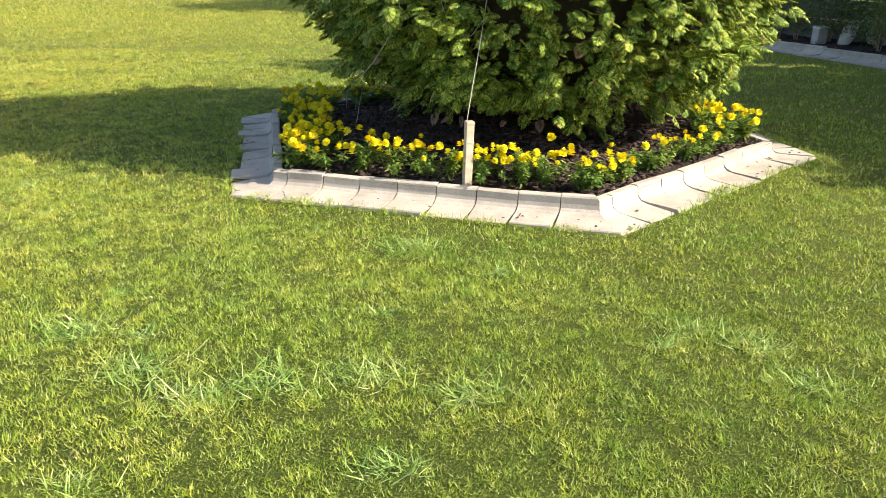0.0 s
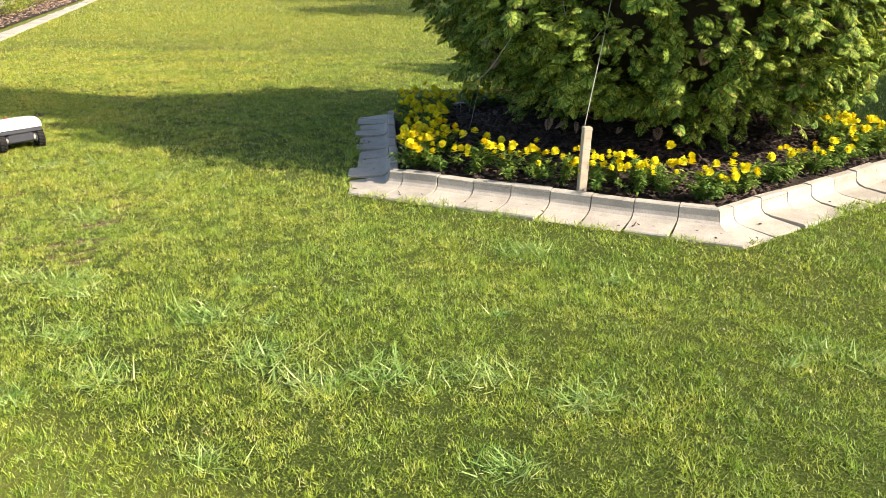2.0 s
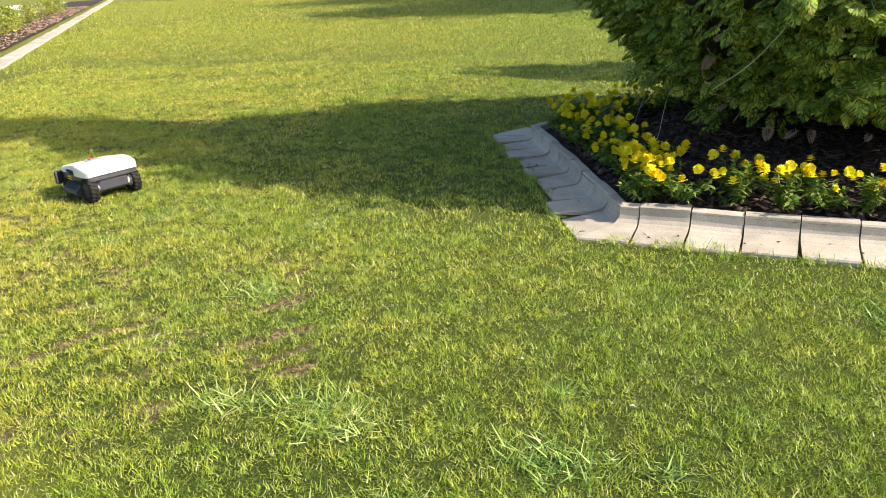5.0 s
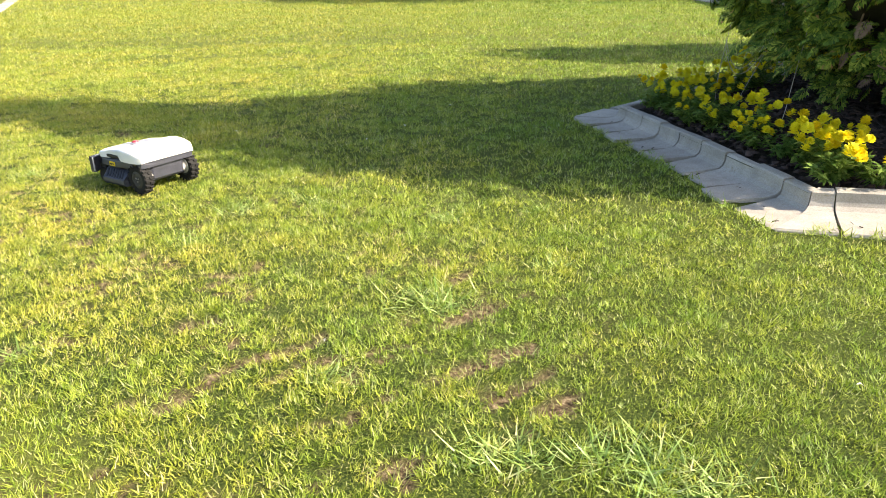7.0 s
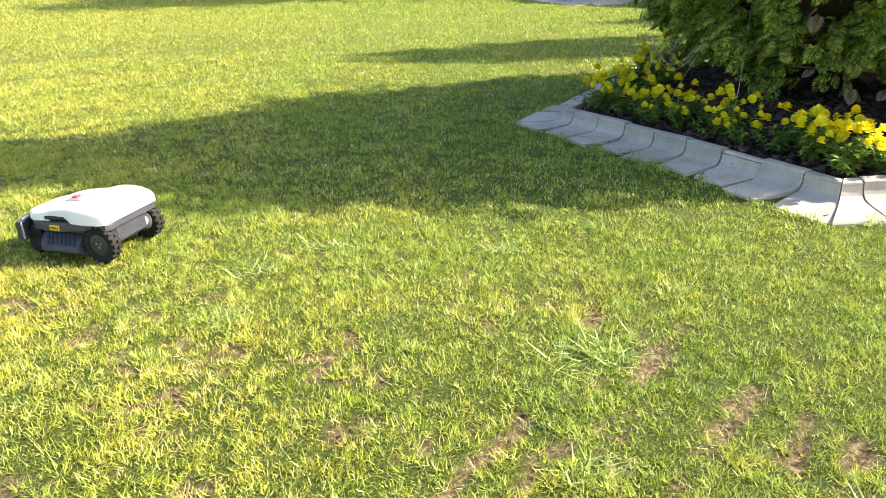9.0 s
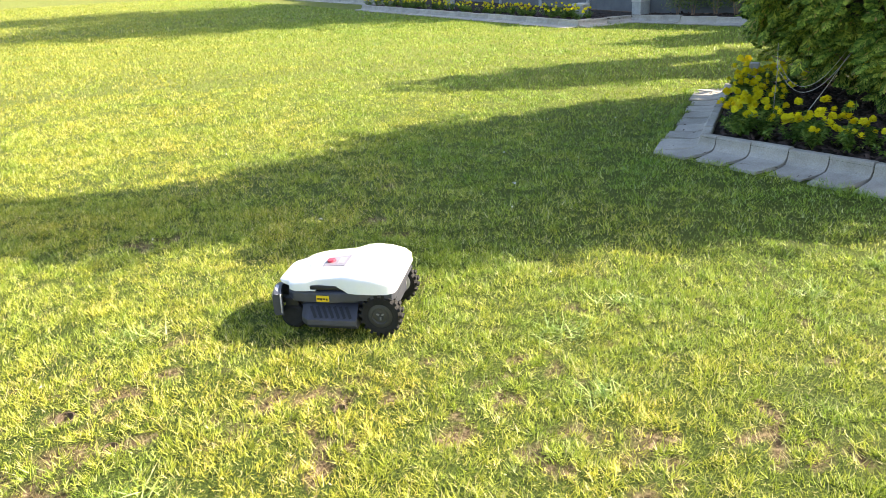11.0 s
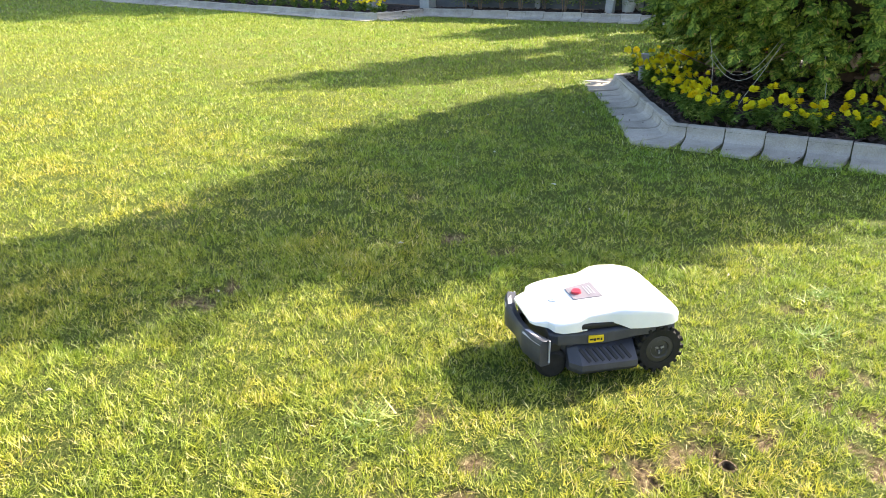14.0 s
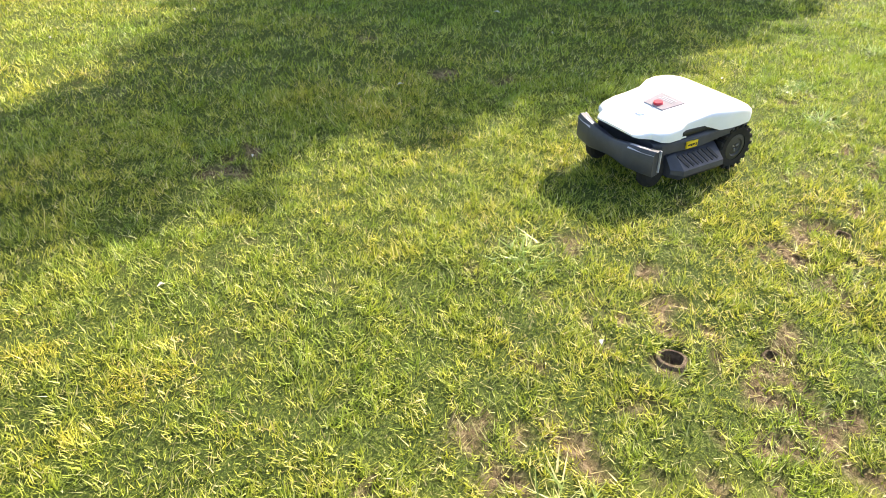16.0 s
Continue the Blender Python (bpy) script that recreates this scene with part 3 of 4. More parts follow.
def chips(rng, x, y, z, size):
    """Flat bark flakes, each a bent box of eight corners."""
    n = len(x)
    s = size * rng.uniform(0.5, 1.5, (n, 1, 3)) * np.array([1.0, 0.5, 0.11])
    base = np.array([(-1, -1, -1), (1, -1, -1), (1, 1, -1), (-1, 1, -1), (-0.8, -0.7, 1), (0.9, -0.8, 1), (0.7, 0.9, 1), (-0.9, 0.6, 1)], float)[None] * 0.5 * s * 2
    a, t = rng.uniform(0, 6.283, n), rng.normal(0, 0.35, n)
    ca, sa2, ct, st = np.cos(a)[:, None], np.sin(a)[:, None], np.cos(t)[:, None], np.sin(t)[:, None]
    bx, bz = base[..., 0] * ct + base[..., 2] * st, base[..., 2] * ct - base[..., 0] * st
    v = np.stack([bx * ca - base[..., 1] * sa2 + x[:, None], bx * sa2 + base[..., 1] * ca + y[:, None], bz + z[:, None] + size * 0.2], -1)
    f = np.array([(0, 3, 2, 1), (4, 5, 6, 7), (0, 1, 5, 4), (1, 2, 6, 5), (2, 3, 7, 6), (3, 0, 4, 7)])
    return v.reshape(-1, 3), (np.arange(n)[:, None, None] * 8 + f[None]).reshape(-1, 4)


build_bed()


# ---- the arborvitae ----
def frond(fine=True):
    """A flat fan spray, length 1 along +x, width in y: verts and triangles."""
    v, f = [], []

    def lobe(p, a, length, w, drop):
        """A scaly twig, broadest beyond its middle."""
        c, s = math.cos(a), math.sin(a)
        i = len(v)
        for q, o in ((0, 0.0), (0.66, w), (1, 0), (0.6, -w)):
            v.append((p[0] + c * length * q - s * o, p[1] + s * length * q + c * o, p[2] - drop * q * q * length))
        f.extend(((i, i + 1, i + 3), (i + 1, i + 2, i + 3)))
    lobe((0, 0, 0), 0, 1.0, 0.026, 0.18)
    for k in range(6):
        x = 0.10 + 0.14 * k
        L = (0.50, 0.56, 0.50, 0.42, 0.32, 0.22)[k]
        for side in (1, -1):
            a = side * (0.78 - 0.05 * k)
            p = (x + (0.05 if side < 0 else 0), 0, -0.18 * x * x)
            lobe(p, a, L * 0.94, 0.058, 0.4)
            if fine and k < 5:
                for q, turn, sc in ((0.34, 0.62, 0.46), (0.50, -0.58, 0.40))[: 2 if k < 3 else 1]:
                    b = (p[0] + math.cos(a) * L * q, p[1] + math.sin(a) * L * q, p[2] - 0.4 * q * q * L)
                    lobe(b, a + turn * side, L * sc, 0.056, 0.5)
    return np.array(v), np.array(f)


FROND_V, FROND_F = frond()
PLAIN_V, PLAIN_F = frond(False)


def fronds(rng, place, out, length, droop, fv=FROND_V, ff=FROND_F):
    """Sprays at the places, pointing along out, hanging by droop, each turned at random about its length."""
    n = len(place)
    d = out + rng.normal(0, 0.38, (n, 3))
    d[:, 2] -= droop
    d /= np.linalg.norm(d, axis=1)[:, None]
    up = np.tile([0.0, 0, 1], (n, 1)) + out * 0.9 + rng.normal(0, 0.5, (n, 3))
    side = np.cross(up, d)
    side /= np.linalg.norm(side, axis=1)[:, None] + 1e-9
    nor = np.cross(d, side)
    L = (length * rng.uniform(0.6, 1.3, n))[:, None, None]
    v = place[:, None] + L * (fv[None, :, :1] * d[:, None] + fv[None, :, 1:2] * side[:, None] + fv[None, :, 2:] * nor[:, None])
    return v.reshape(-1, 3), (np.arange(n)[:, None, None] * len(fv) + ff[None]).reshape(-1, 3)


HEIGHTS = (0.20, 0.35, 0.55, 0.85, 1.25, 1.7, 2.2, 2.9, 3.6, 4.4, 5.1, 5.6)
SPREAD = (1.00, 1.32, 1.55, 1.76, 1.84, 1.72, 1.42, 0.80, 0.42, 0.28, 0.14, 0.03)


def bow(z):
    """The crown's upper part stands a little south of its foot."""
    return np.interp(z, (0.8, 1.7, 2.9), (0.0, 0.2, 0.44))


TX, TY = 0.28, 7.127


def lumps(a, z):
    """How far the crown swells or sinks at a heading and height."""
    out = np.zeros_like(a)
    rng = np.random.default_rng(21)
    for _ in range(14):
        k, q, p, amp = rng.integers(1, 9), rng.uniform(1, 6), rng.uniform(0, 6.28), rng.uniform(0.4, 1)
        out += amp * np.sin(k * a + q * z + p)
    return out / 14 * 0.75


def build_tree():
    rng = np.random.default_rng(9)
    tree = tagged(new("arborvitae_tree"), "large dense green arborvitae with drooping flat sprays", "tree")
    tree.location = (TX, TY, 0.1)
    sets = []
    # clumps of sprays, some proud and some sunk, so that dark hollows stay between them
    for clumps, each, z0, z1, size, sink in ((900, 13, 0.26, 1.8, 0.108, 0.32), (150, 9, 0.28, 1.7, 0.12, 0.62), (260, 8, 1.6, 2.8, 0.26, 0.2), (420, 7, 2.4, 5.55, 0.30, 0.22)):
        z = z0 + (z1 - z0) * rng.random(clumps)
        a = rng.uniform(0, 2 * np.pi, clumps)
        r = np.interp(z, HEIGHTS, SPREAD)
        keep = rng.random(clumps) < np.clip(r / 1.6, 0.25, 1) * np.where((a > 0.5) & (a < 1.5), 0.45, 1)     # thinner to the north-east
        z, a, r = z[keep], a[keep], r[keep]
        front, bulge, west = (np.exp(-(((a - mid + np.pi) % (2 * np.pi) - np.pi) / wide) ** 2) for mid, wide in ((-2.3, 0.8), (-0.95, 0.4), (3.14, 0.5)))
        swell = lumps(a, z) - 0.13 * front + 0.10 * bulge - 0.05 * west
        z = np.where(z < 0.6, z + 0.14 * np.sin(3 * a + 1) * (0.6 - z) / 0.4 + 0.04, z)
        r = r * (1 + swell * np.where(z > 1.9, 0.2, 0.6)) * (1 - sink * rng.random(len(r)) ** 1.6) - 0.06
        centre = np.stack([r * np.cos(a) - 0.2 * bow(z), r * np.sin(a) - bow(z), z - 0.1], 1)
        out = np.stack([np.cos(a), np.sin(a), 0.15 + 0.5 * swell], 1) + rng.normal(0, 0.25, (len(r), 3))
        p = np.repeat(centre, each, 0)
        spread = rng.normal(0, size * 0.46, p.shape)
        sets.append(fronds(rng, p + spread, np.repeat(out, each, 0) + spread * 2.5, np.full(len(p), size), 0.5, *((FROND_V, FROND_F) if z1 < 2 else (PLAIN_V, PLAIN_F))))
    off, vs, fs = 0, [], []
    for v, f in sets:
        vs.append(v)
        fs.append(f + off)
        off += len(v)
    part("crown", soup("crown", np.concatenate(vs), np.concatenate(fs), THUJA), THUJA, tree, "flat yellow-green scale-leaf sprays")
    # dead inner foliage behind the sprays, darkened to stand for the crown's deep shade
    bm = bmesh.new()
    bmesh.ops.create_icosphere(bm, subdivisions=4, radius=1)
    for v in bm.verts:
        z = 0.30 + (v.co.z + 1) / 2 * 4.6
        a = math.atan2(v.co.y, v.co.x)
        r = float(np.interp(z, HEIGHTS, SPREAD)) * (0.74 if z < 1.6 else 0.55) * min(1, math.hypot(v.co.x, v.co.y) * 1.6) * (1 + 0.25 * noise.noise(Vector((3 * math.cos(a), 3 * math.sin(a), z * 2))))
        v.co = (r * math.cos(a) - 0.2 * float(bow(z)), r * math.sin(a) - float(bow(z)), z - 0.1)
    part("inner_foliage", bm, INNER, tree, "dead inner foliage, coloured near black for the crown's shade", smooth=True)
    # trunk and low limbs
    bm = bmesh.new()
    rings = []
    for i, (z, r) in enumerate(((-0.06, 0.20), (0.05, 0.15), (0.3, 0.12), (1.2, 0.10), (3.0, 0.06), (5.2, 0.015))):
        rings.append([bm.verts.new((math.cos(t) * r * (1 + 0.15 * math.sin(5 * t + i)), math.sin(t) * r * (1 + 0.15 * math.sin(5 * t + i)), z)) for t in (2 * math.pi * k / 14 for k in range(14))])
    for a, b in zip(rings, rings[1:]):
        for k in range(14):
            bm.faces.new((a[k], a[(k + 1) % 14], b[(k + 1) % 14], b[k]))
    bm.faces.new(rings[-1])
    part("trunk", bm, BARK, tree, "fibrous red-brown trunk", smooth=True)
    rr = random.Random(4)
    for k in range(26):
        a = 2 * math.pi * k / 26 + rr.uniform(-0.15, 0.15)
        z, reach = rr.uniform(0.05, 0.5), rr.uniform(0.9, 1.5)
        pts = [(0.1 * math.cos(a), 0.1 * math.sin(a), z)]
        for s in (0.35, 0.65, 1.0):
            b = a + rr.uniform(-0.25, 0.25)
            pts.append((reach * s * math.cos(b), reach * s * math.sin(b), max(0.06, z + rr.uniform(-0.12, 0.22) * s + 0.12 * s)))
        tube("limb", pts, rr.uniform(0.010, 0.022), BARK if k % 2 else TWIG, tree, taper=0.25)
    # browned sprays low in the crown
    n = 45
    a, z = rng.uniform(0, 6.283, n), rng.uniform(0.2, 1.3, n)
    r = np.interp(z, HEIGHTS, SPREAD) * 0.9 - rng.uniform(0, 0.25, n)
    p = np.stack([r * np.cos(a), r * np.sin(a), z - 0.1], 1)
    v, f = fronds(rng, p, np.stack([np.cos(a), np.sin(a), 0 * a], 1), np.full(n, 0.10), 1.1)
    part("withered_sprays", soup("withered_sprays", v, f, TWIG), TWIG, tree, "withered red-brown sprays")


build_tree()


def build_conifer(x, y, height, spread, seed, count=700):
    rng = np.random.default_rng(seed)
    tree = tagged(new("conifer_tree"), "tall dark green conifer in the border bed", "tree", "conifers along the border")
    tree.location = (x, y, 0)
    z = 0.25 + (height - 0.3) * rng.random(count) ** 1.35
    a = rng.uniform(0, 6.283, count)
    r = spread * np.clip((height - z) / height, 0.02, 1) ** 0.8 * (1 + lumps(a, z + seed)) * rng.uniform(0.55, 1, count)
    p = np.stack([r * np.cos(a), r * np.sin(a), z], 1)
    v, f = fronds(rng, p, np.stack([np.cos(a), np.sin(a), 0.15 + 0 * a], 1), np.full(count, 0.55), 0.4, PLAIN_V, PLAIN_F)
    part("crown", soup("crown", v, f, CONIFER), CONIFER, tree)
    bm = bmesh.new()
    disc(bm, 0.13, 0.02, height, pose(0, 0, height / 2), 12)
    part("trunk", bm, BARK, tree, smooth=True)


for i, (x, y, hgt, spread) in enumerate(((7.9, 4.7, 3.8, 1.3), (7.7, 6.0, 4.1, 1.4), (7.5, 7.3, 4.1, 1.4), (7.2, 8.3, 4.0, 1.35), (6.9, 9.0, 6.75, 1.2), (7.4, 11.2, 4.2, 1.2))):
    build_conifer(x, y, hgt, spread, 60 + i)


def build_broadleaf(x, y, height, spread, seed, count=5200):
    """A tall leafy tree beyond the fence: trunk, forking limbs and a ragged crown of leaves in clumps."""
    rng, rr = np.random.default_rng(seed), random.Random(seed)
    tree = tagged(new("broadleaf_tree"), "tall broadleaf tree standing beyond the fence", "tree", "trees beyond the fence")
    tree.location = (x, y, 0)
    fork = height * 0.42
    tube("trunk", ((0, 0, -0.1), (0.05, 0.03, fork * 0.5), (0.1, -0.05, fork), (0.05, 0.1, height * 0.8)), 0.24, BARK, tree, taper=0.3)
    tips = []
    for k in range(13):
        a, up = 2.4 * k + rr.uniform(-0.4, 0.4), rr.uniform(0.0, 1.0)
        r = spread * rr.uniform(0.45, 1.0) * (1 - 0.55 * up)
        tip = (r * math.cos(a), r * math.sin(a), fork + (height - fork) * (0.12 + 0.86 * up))
        z = fork * 0.85 + (tip[2] - fork) * 0.4
        tube("limb", ((0.06, 0, z - 0.3), (tip[0] * 0.5, tip[1] * 0.5, (z + tip[2]) / 2 + 0.2), tip), 0.07, BARK, tree, taper=0.3)
        tips.append(tip)
    p = np.array(tips)[rng.integers(0, len(tips), count)] + rng.normal(0, 1, (count, 3)) * np.array([0.34, 0.34, 0.26]) * spread * 0.8
    p[:, 2] = np.clip(p[:, 2], fork * 0.8, None)
    b, t = rng.uniform(0, 6.283, count), rng.uniform(-0.8, 0.8, count)
    d = np.stack([np.cos(b) * np.cos(t), np.sin(b) * np.cos(t), np.sin(t)], 1)
    side = np.stack([-np.sin(b), np.cos(b), rng.uniform(-0.6, 0.6, count)], 1)
    L = rng.uniform(0.25, 0.5, count)[:, None]
    quad = np.stack([p, p + d * L * 0.5 + side * L * 0.4, p + d * L, p + d * L * 0.5 - side * L * 0.4], 1)
    part("crown", soup("crown", quad.reshape(-1, 3), np.arange(4 * count).reshape(-1, 4), CONIFER), CONIFER, tree)


for i, (x, y, hgt, spread) in enumerate(((12.0, 19.6, 12.5, 2.6), (11.0, 22.2, 11.0, 2.6), (15.5, 19.0, 15.5, 3.0), (14.5, 24.0, 16.0, 3.4))):
    build_broadleaf(x, y, hgt, spread, 160 + i)


# ---- marigolds ----
def blossom_mesh(seed):
    """A ruffled double flower head, diameter 1, of rings of petals."""
    rng = random.Random(seed)
    v, f = [], []
    for ring, (count, lift, r, z) in enumerate(((13, 0.15, 0.50, 0.0), (12, 0.55, 0.46, 0.10), (10, 0.95, 0.36, 0.20), (7, 1.25, 0.24, 0.28))):
        for k in range(count):
            a = 2 * math.pi * (k + 0.5 * (ring % 2)) / count + rng.uniform(-0.1, 0.1)
            w = 2.6 * r / count * rng.uniform(0.9, 1.3)
            c, s = math.cos(a), math.sin(a)
            i = len(v)
            top = z + math.sin(lift) * r * rng.uniform(0.45, 0.75)
            rad = r * rng.uniform(0.85, 1.08)
            for q, o, zz in ((0.06, 0.3, z - 0.02), (rad * 0.75, 1.0, z + (top - z) * 0.8), (rad, 0.55, top), (rad, -0.55, top + rng.uniform(-0.05, 0.05)), (rad * 0.75, -1.0, z + (top - z) * 0.8), (0.06, -0.3, z - 0.02)):
                v.append((c * q - s * o * w, s * q + c * o * w, zz))
            f.extend(((i, i + 1, i + 4, i + 5), (i + 1, i + 2, i + 3, i + 4)))
    # green cup below
    return soup("blossom", v, f, PETAL, False)


def herb_mesh(seed, height=0.155, spread=0.13, leaves=330):
    rng = np.random.default_rng(seed)
    v, f = [], []
    stems = 9
    for s in range(stems):
        a, lean = rng.uniform(0, 6.283), rng.uniform(0.05, 1.0)
        end = np.array([math.cos(a) * spread * lean, math.sin(a) * spread * lean, height * rng.uniform(0.65, 1.0) * (1.1 - 0.35 * lean)])
        i = len(v)
        o = np.array([-math.sin(a), math.cos(a), 0]) * 0.003
        v.extend([-o, o, end + o * 0.6, end - o * 0.6])
        f.append((i, i + 1, i + 2, i + 3))
        for _ in range(leaves // stems):
            p = end * rng.uniform(0.25, 1.0)
            b, tilt, L, w = rng.uniform(0, 6.283), rng.uniform(-0.4, 0.8), rng.uniform(0.022, 0.045), rng.uniform(0.004, 0.008)
            d = np.array([math.cos(b) * math.cos(tilt), math.sin(b) * math.cos(tilt), math.sin(tilt)])
            side = np.array([-math.sin(b), math.cos(b), rng.uniform(-0.5, 0.5)]) * w
            i = len(v)
            v.extend([p, p + d * L * 0.5 + side, p + d * L + np.array([0, 0, -0.006]), p + d * L * 0.5 - side])
            f.append((i, i + 1, i + 2, i + 3))
    return soup("foliage", np.array(v), np.array(f), HERB)


BLOSSOMS = [blossom_mesh(s) for s in range(4)]
HERBS = [herb_mesh(40 + s) for s in range(4)]


def build_marigold(x, y, z, rng, count, scale, label, group, simple=False):
    plant = tagged(new("marigold"), label, "flower", group)
    plant.matrix_basis = pose(x, y, z, 0, 0, rng.uniform(0, 360)) @ Matrix.Scale(scale, 4)
    part("foliage", rng.choice(HERBS), HERB, plant)
    for _ in range(count):
        a, r = rng.uniform(0, 6.283), 0.11 * math.sqrt(rng.random())
        d = rng.uniform(0.032, 0.050)
        part("blossom", rng.choice(BLOSSOMS), PETAL, plant,
             m=pose(r * math.cos(a), r * math.sin(a), rng.uniform(0.105, 0.185), rng.uniform(-35, 35), rng.uniform(-35, 35), rng.uniform(0, 360)) @ Matrix.Diagonal((d, d, 1.4 * d, 1)))


def plant_bed():
    rng = random.Random(12)
    full, thin = "marigold plant with bright yellow double blooms in the bed", "sparse marigold plant with few yellow blooms and seed heads"
    for k in range(6):
        a, b = corner(k - 1), corner(k)
        inward = (Vector((CX, CY, 0)) - (a + b) / 2).normalized()
        # sides with a second row are fuller
        rows = {0: (0.17,), 5: (0.16, 0.33), 1: (0.18, 0.36), 4: (0.17, 0.34), 2: (0.2, 0.4), 3: (0.2, 0.4)}[k]
        for row, depth in enumerate(rows):
            n = 10
            for i in range(n):
                s = (i + 0.5 + rng.uniform(-0.25, 0.25)) / n
                if depth > 0.3 and (s < 0.14 or s > 0.86 or rng.random() < 0.25):
                    continue
                p = a.lerp(b, s) + inward * (depth + rng.uniform(-0.04, 0.05))
                if k == 0:
                    c = rng.choice((2, 3, 4, 5)) if 0.12 < s < 0.95 else 3
                else:
                    c = rng.choice((5, 6, 7, 9))
                build_marigold(p.x, p.y, 0.075, rng, c, rng.uniform(1.0, 1.36), full if c > 3 else thin, "marigolds in the six-sided bed")


plant_bed()


# ---- stakes and cords in the bed ----
def build_stake(x, y, top, side, material, label, lean):
    stake = tagged(new("stake"), label, "stake", "stakes in the bed")
    stake.matrix_basis = pose(x, y, 0, *lean)
    bm = bmesh.new()
    vs = box(bm, -side / 2, side / 2, -side / 2, side / 2, 0.02, top, 0.004)
    part("post", bm, material, stake)
    for z in (top * 0.72, top * 0.72 + 0.006, top * 0.97):
        t = side / 2 + 0.002
        bm = bmesh.new()
        box(bm, -t, t, -t, t, z, z + 0.005, 0.0015)
        part("cord_winding", bm, ROPE, stake, "pale cord wound round the post")
    return stake


build_stake(-0.221, 5.165, 0.475, 0.048, TIMBER, "weathered square timber stake standing in the marigolds", (1.5, 1.5, 20))
build_stake(-0.42, 8.60, 0.30, 0.075, GREYWOOD, "short grey timber stake standing in the marigolds", (0, -3, 40))
CORD = "pale twisted cord hanging from the tree"
for pts, r in ((((-0.22, 5.16, 0.478), (-0.19, 5.23, 0.66), (-0.15, 5.33, 0.88), (-0.11, 5.50, 1.12), (-0.05, 5.75, 1.45)), 0.0028),
               (((-0.96, 5.85, 0.60), (-0.84, 5.72, 0.72), (-0.74, 5.62, 0.86), (-0.66, 5.58, 1.0), (-0.62, 5.62, 1.2), (-0.6, 5.8, 1.4)), 0.0022),
               (((-0.16, 5.42, 0.98), (-0.22, 5.44, 0.92), (-0.32, 5.48, 0.98), (-0.38, 5.52, 1.12), (-0.4, 5.65, 1.3)), 0.0022),
               (((-1.12, 6.75, 0.10), (-1.10, 6.75, 0.16), (-1.06, 6.78, 0.36), (-1.0, 6.85, 0.56), (-0.95, 6.9, 0.8)), 0.0024),
               (((-1.30, 7.47, 0.10), (-1.29, 7.49, 0.24), (-1.26, 7.52, 0.40), (-1.2, 7.6, 0.62)), 0.0022),
               (((-1.20, 7.32, 0.10), (-1.18, 7.28, 0.20), (-1.13, 7.18, 0.40), (-1.05, 7.05, 0.72)), 0.0022),
               (((-1.24, 7.55, 0.50), (-1.23, 7.44, 0.38), (-1.20, 7.34, 0.34), (-1.15, 7.22, 0.42), (-1.06, 7.08, 0.68)), 0.002),
               (((-1.24, 7.56, 0.46), (-1.23, 7.42, 0.33), (-1.20, 7.30, 0.31), (-1.14, 7.18, 0.42), (-1.04, 7.02, 0.72)), 0.002)):
    tagged(tube("cord", pts, r, ROPE), CORD, "cord", "cords hanging in the tree")


# ---- the robotic mower ----
def loft(bm, sections, n=10):
    """A shell over cross sections (x, half width, z of the rim, z of the top, roundness); closed below."""
    rings = []
    for x, hw, zl, zt, e in sections:
        ring = []
        for k in range(2 * n + 1):
            a = math.pi * k / (2 * n)
            c, s = math.cos(a), math.sin(a)
            ring.append(bm.verts.new((x, hw * math.copysign(abs(c) ** e, c), zl + (zt - zl) * abs(s) ** e)))
        rings.append(ring)
    for a, b in zip(rings, rings[1:]):
        for k in range(2 * n):
            bm.faces.new((a[k], a[k + 1], b[k + 1], b[k]))
    bm.faces.new(rings[0])
    bm.faces.new(rings[-1])
    for a, b in zip(rings, rings[1:]):
        bm.faces.new((a[0], b[0], b[-1], a[-1]))
    return rings


def crisp(ob, angle=28):
    ob.data.polygons.foreach_set("use_smooth", [True] * len(ob.data.polygons))
    bm = bmesh.new()
    bm.from_mesh(ob.data)
    for e in bm.edges:
        e.smooth = len(e.link_faces) == 2 and e.calc_face_angle(0) < radians(angle)
    bm.to_mesh(ob.data)
    bm.free()
    return ob


def plate(bm, outline, z0, z1):
    """An outline in plan, drawn up from z0 to z1."""
    low, high = [bm.verts.new((x, y, z0)) for x, y in outline], [bm.verts.new((x, y, z1)) for x, y in outline]
    bm.faces.new(low[::-1])
    bm.faces.new(high)
    for i in range(len(outline)):
        j = (i + 1) % len(outline)
        bm.faces.new((low[i], low[j], high[j], high[i]))


HUBRIB = make_plastic("worn_hub_grey", (0.22, 0.21, 0.19), 0.6, 0.3)


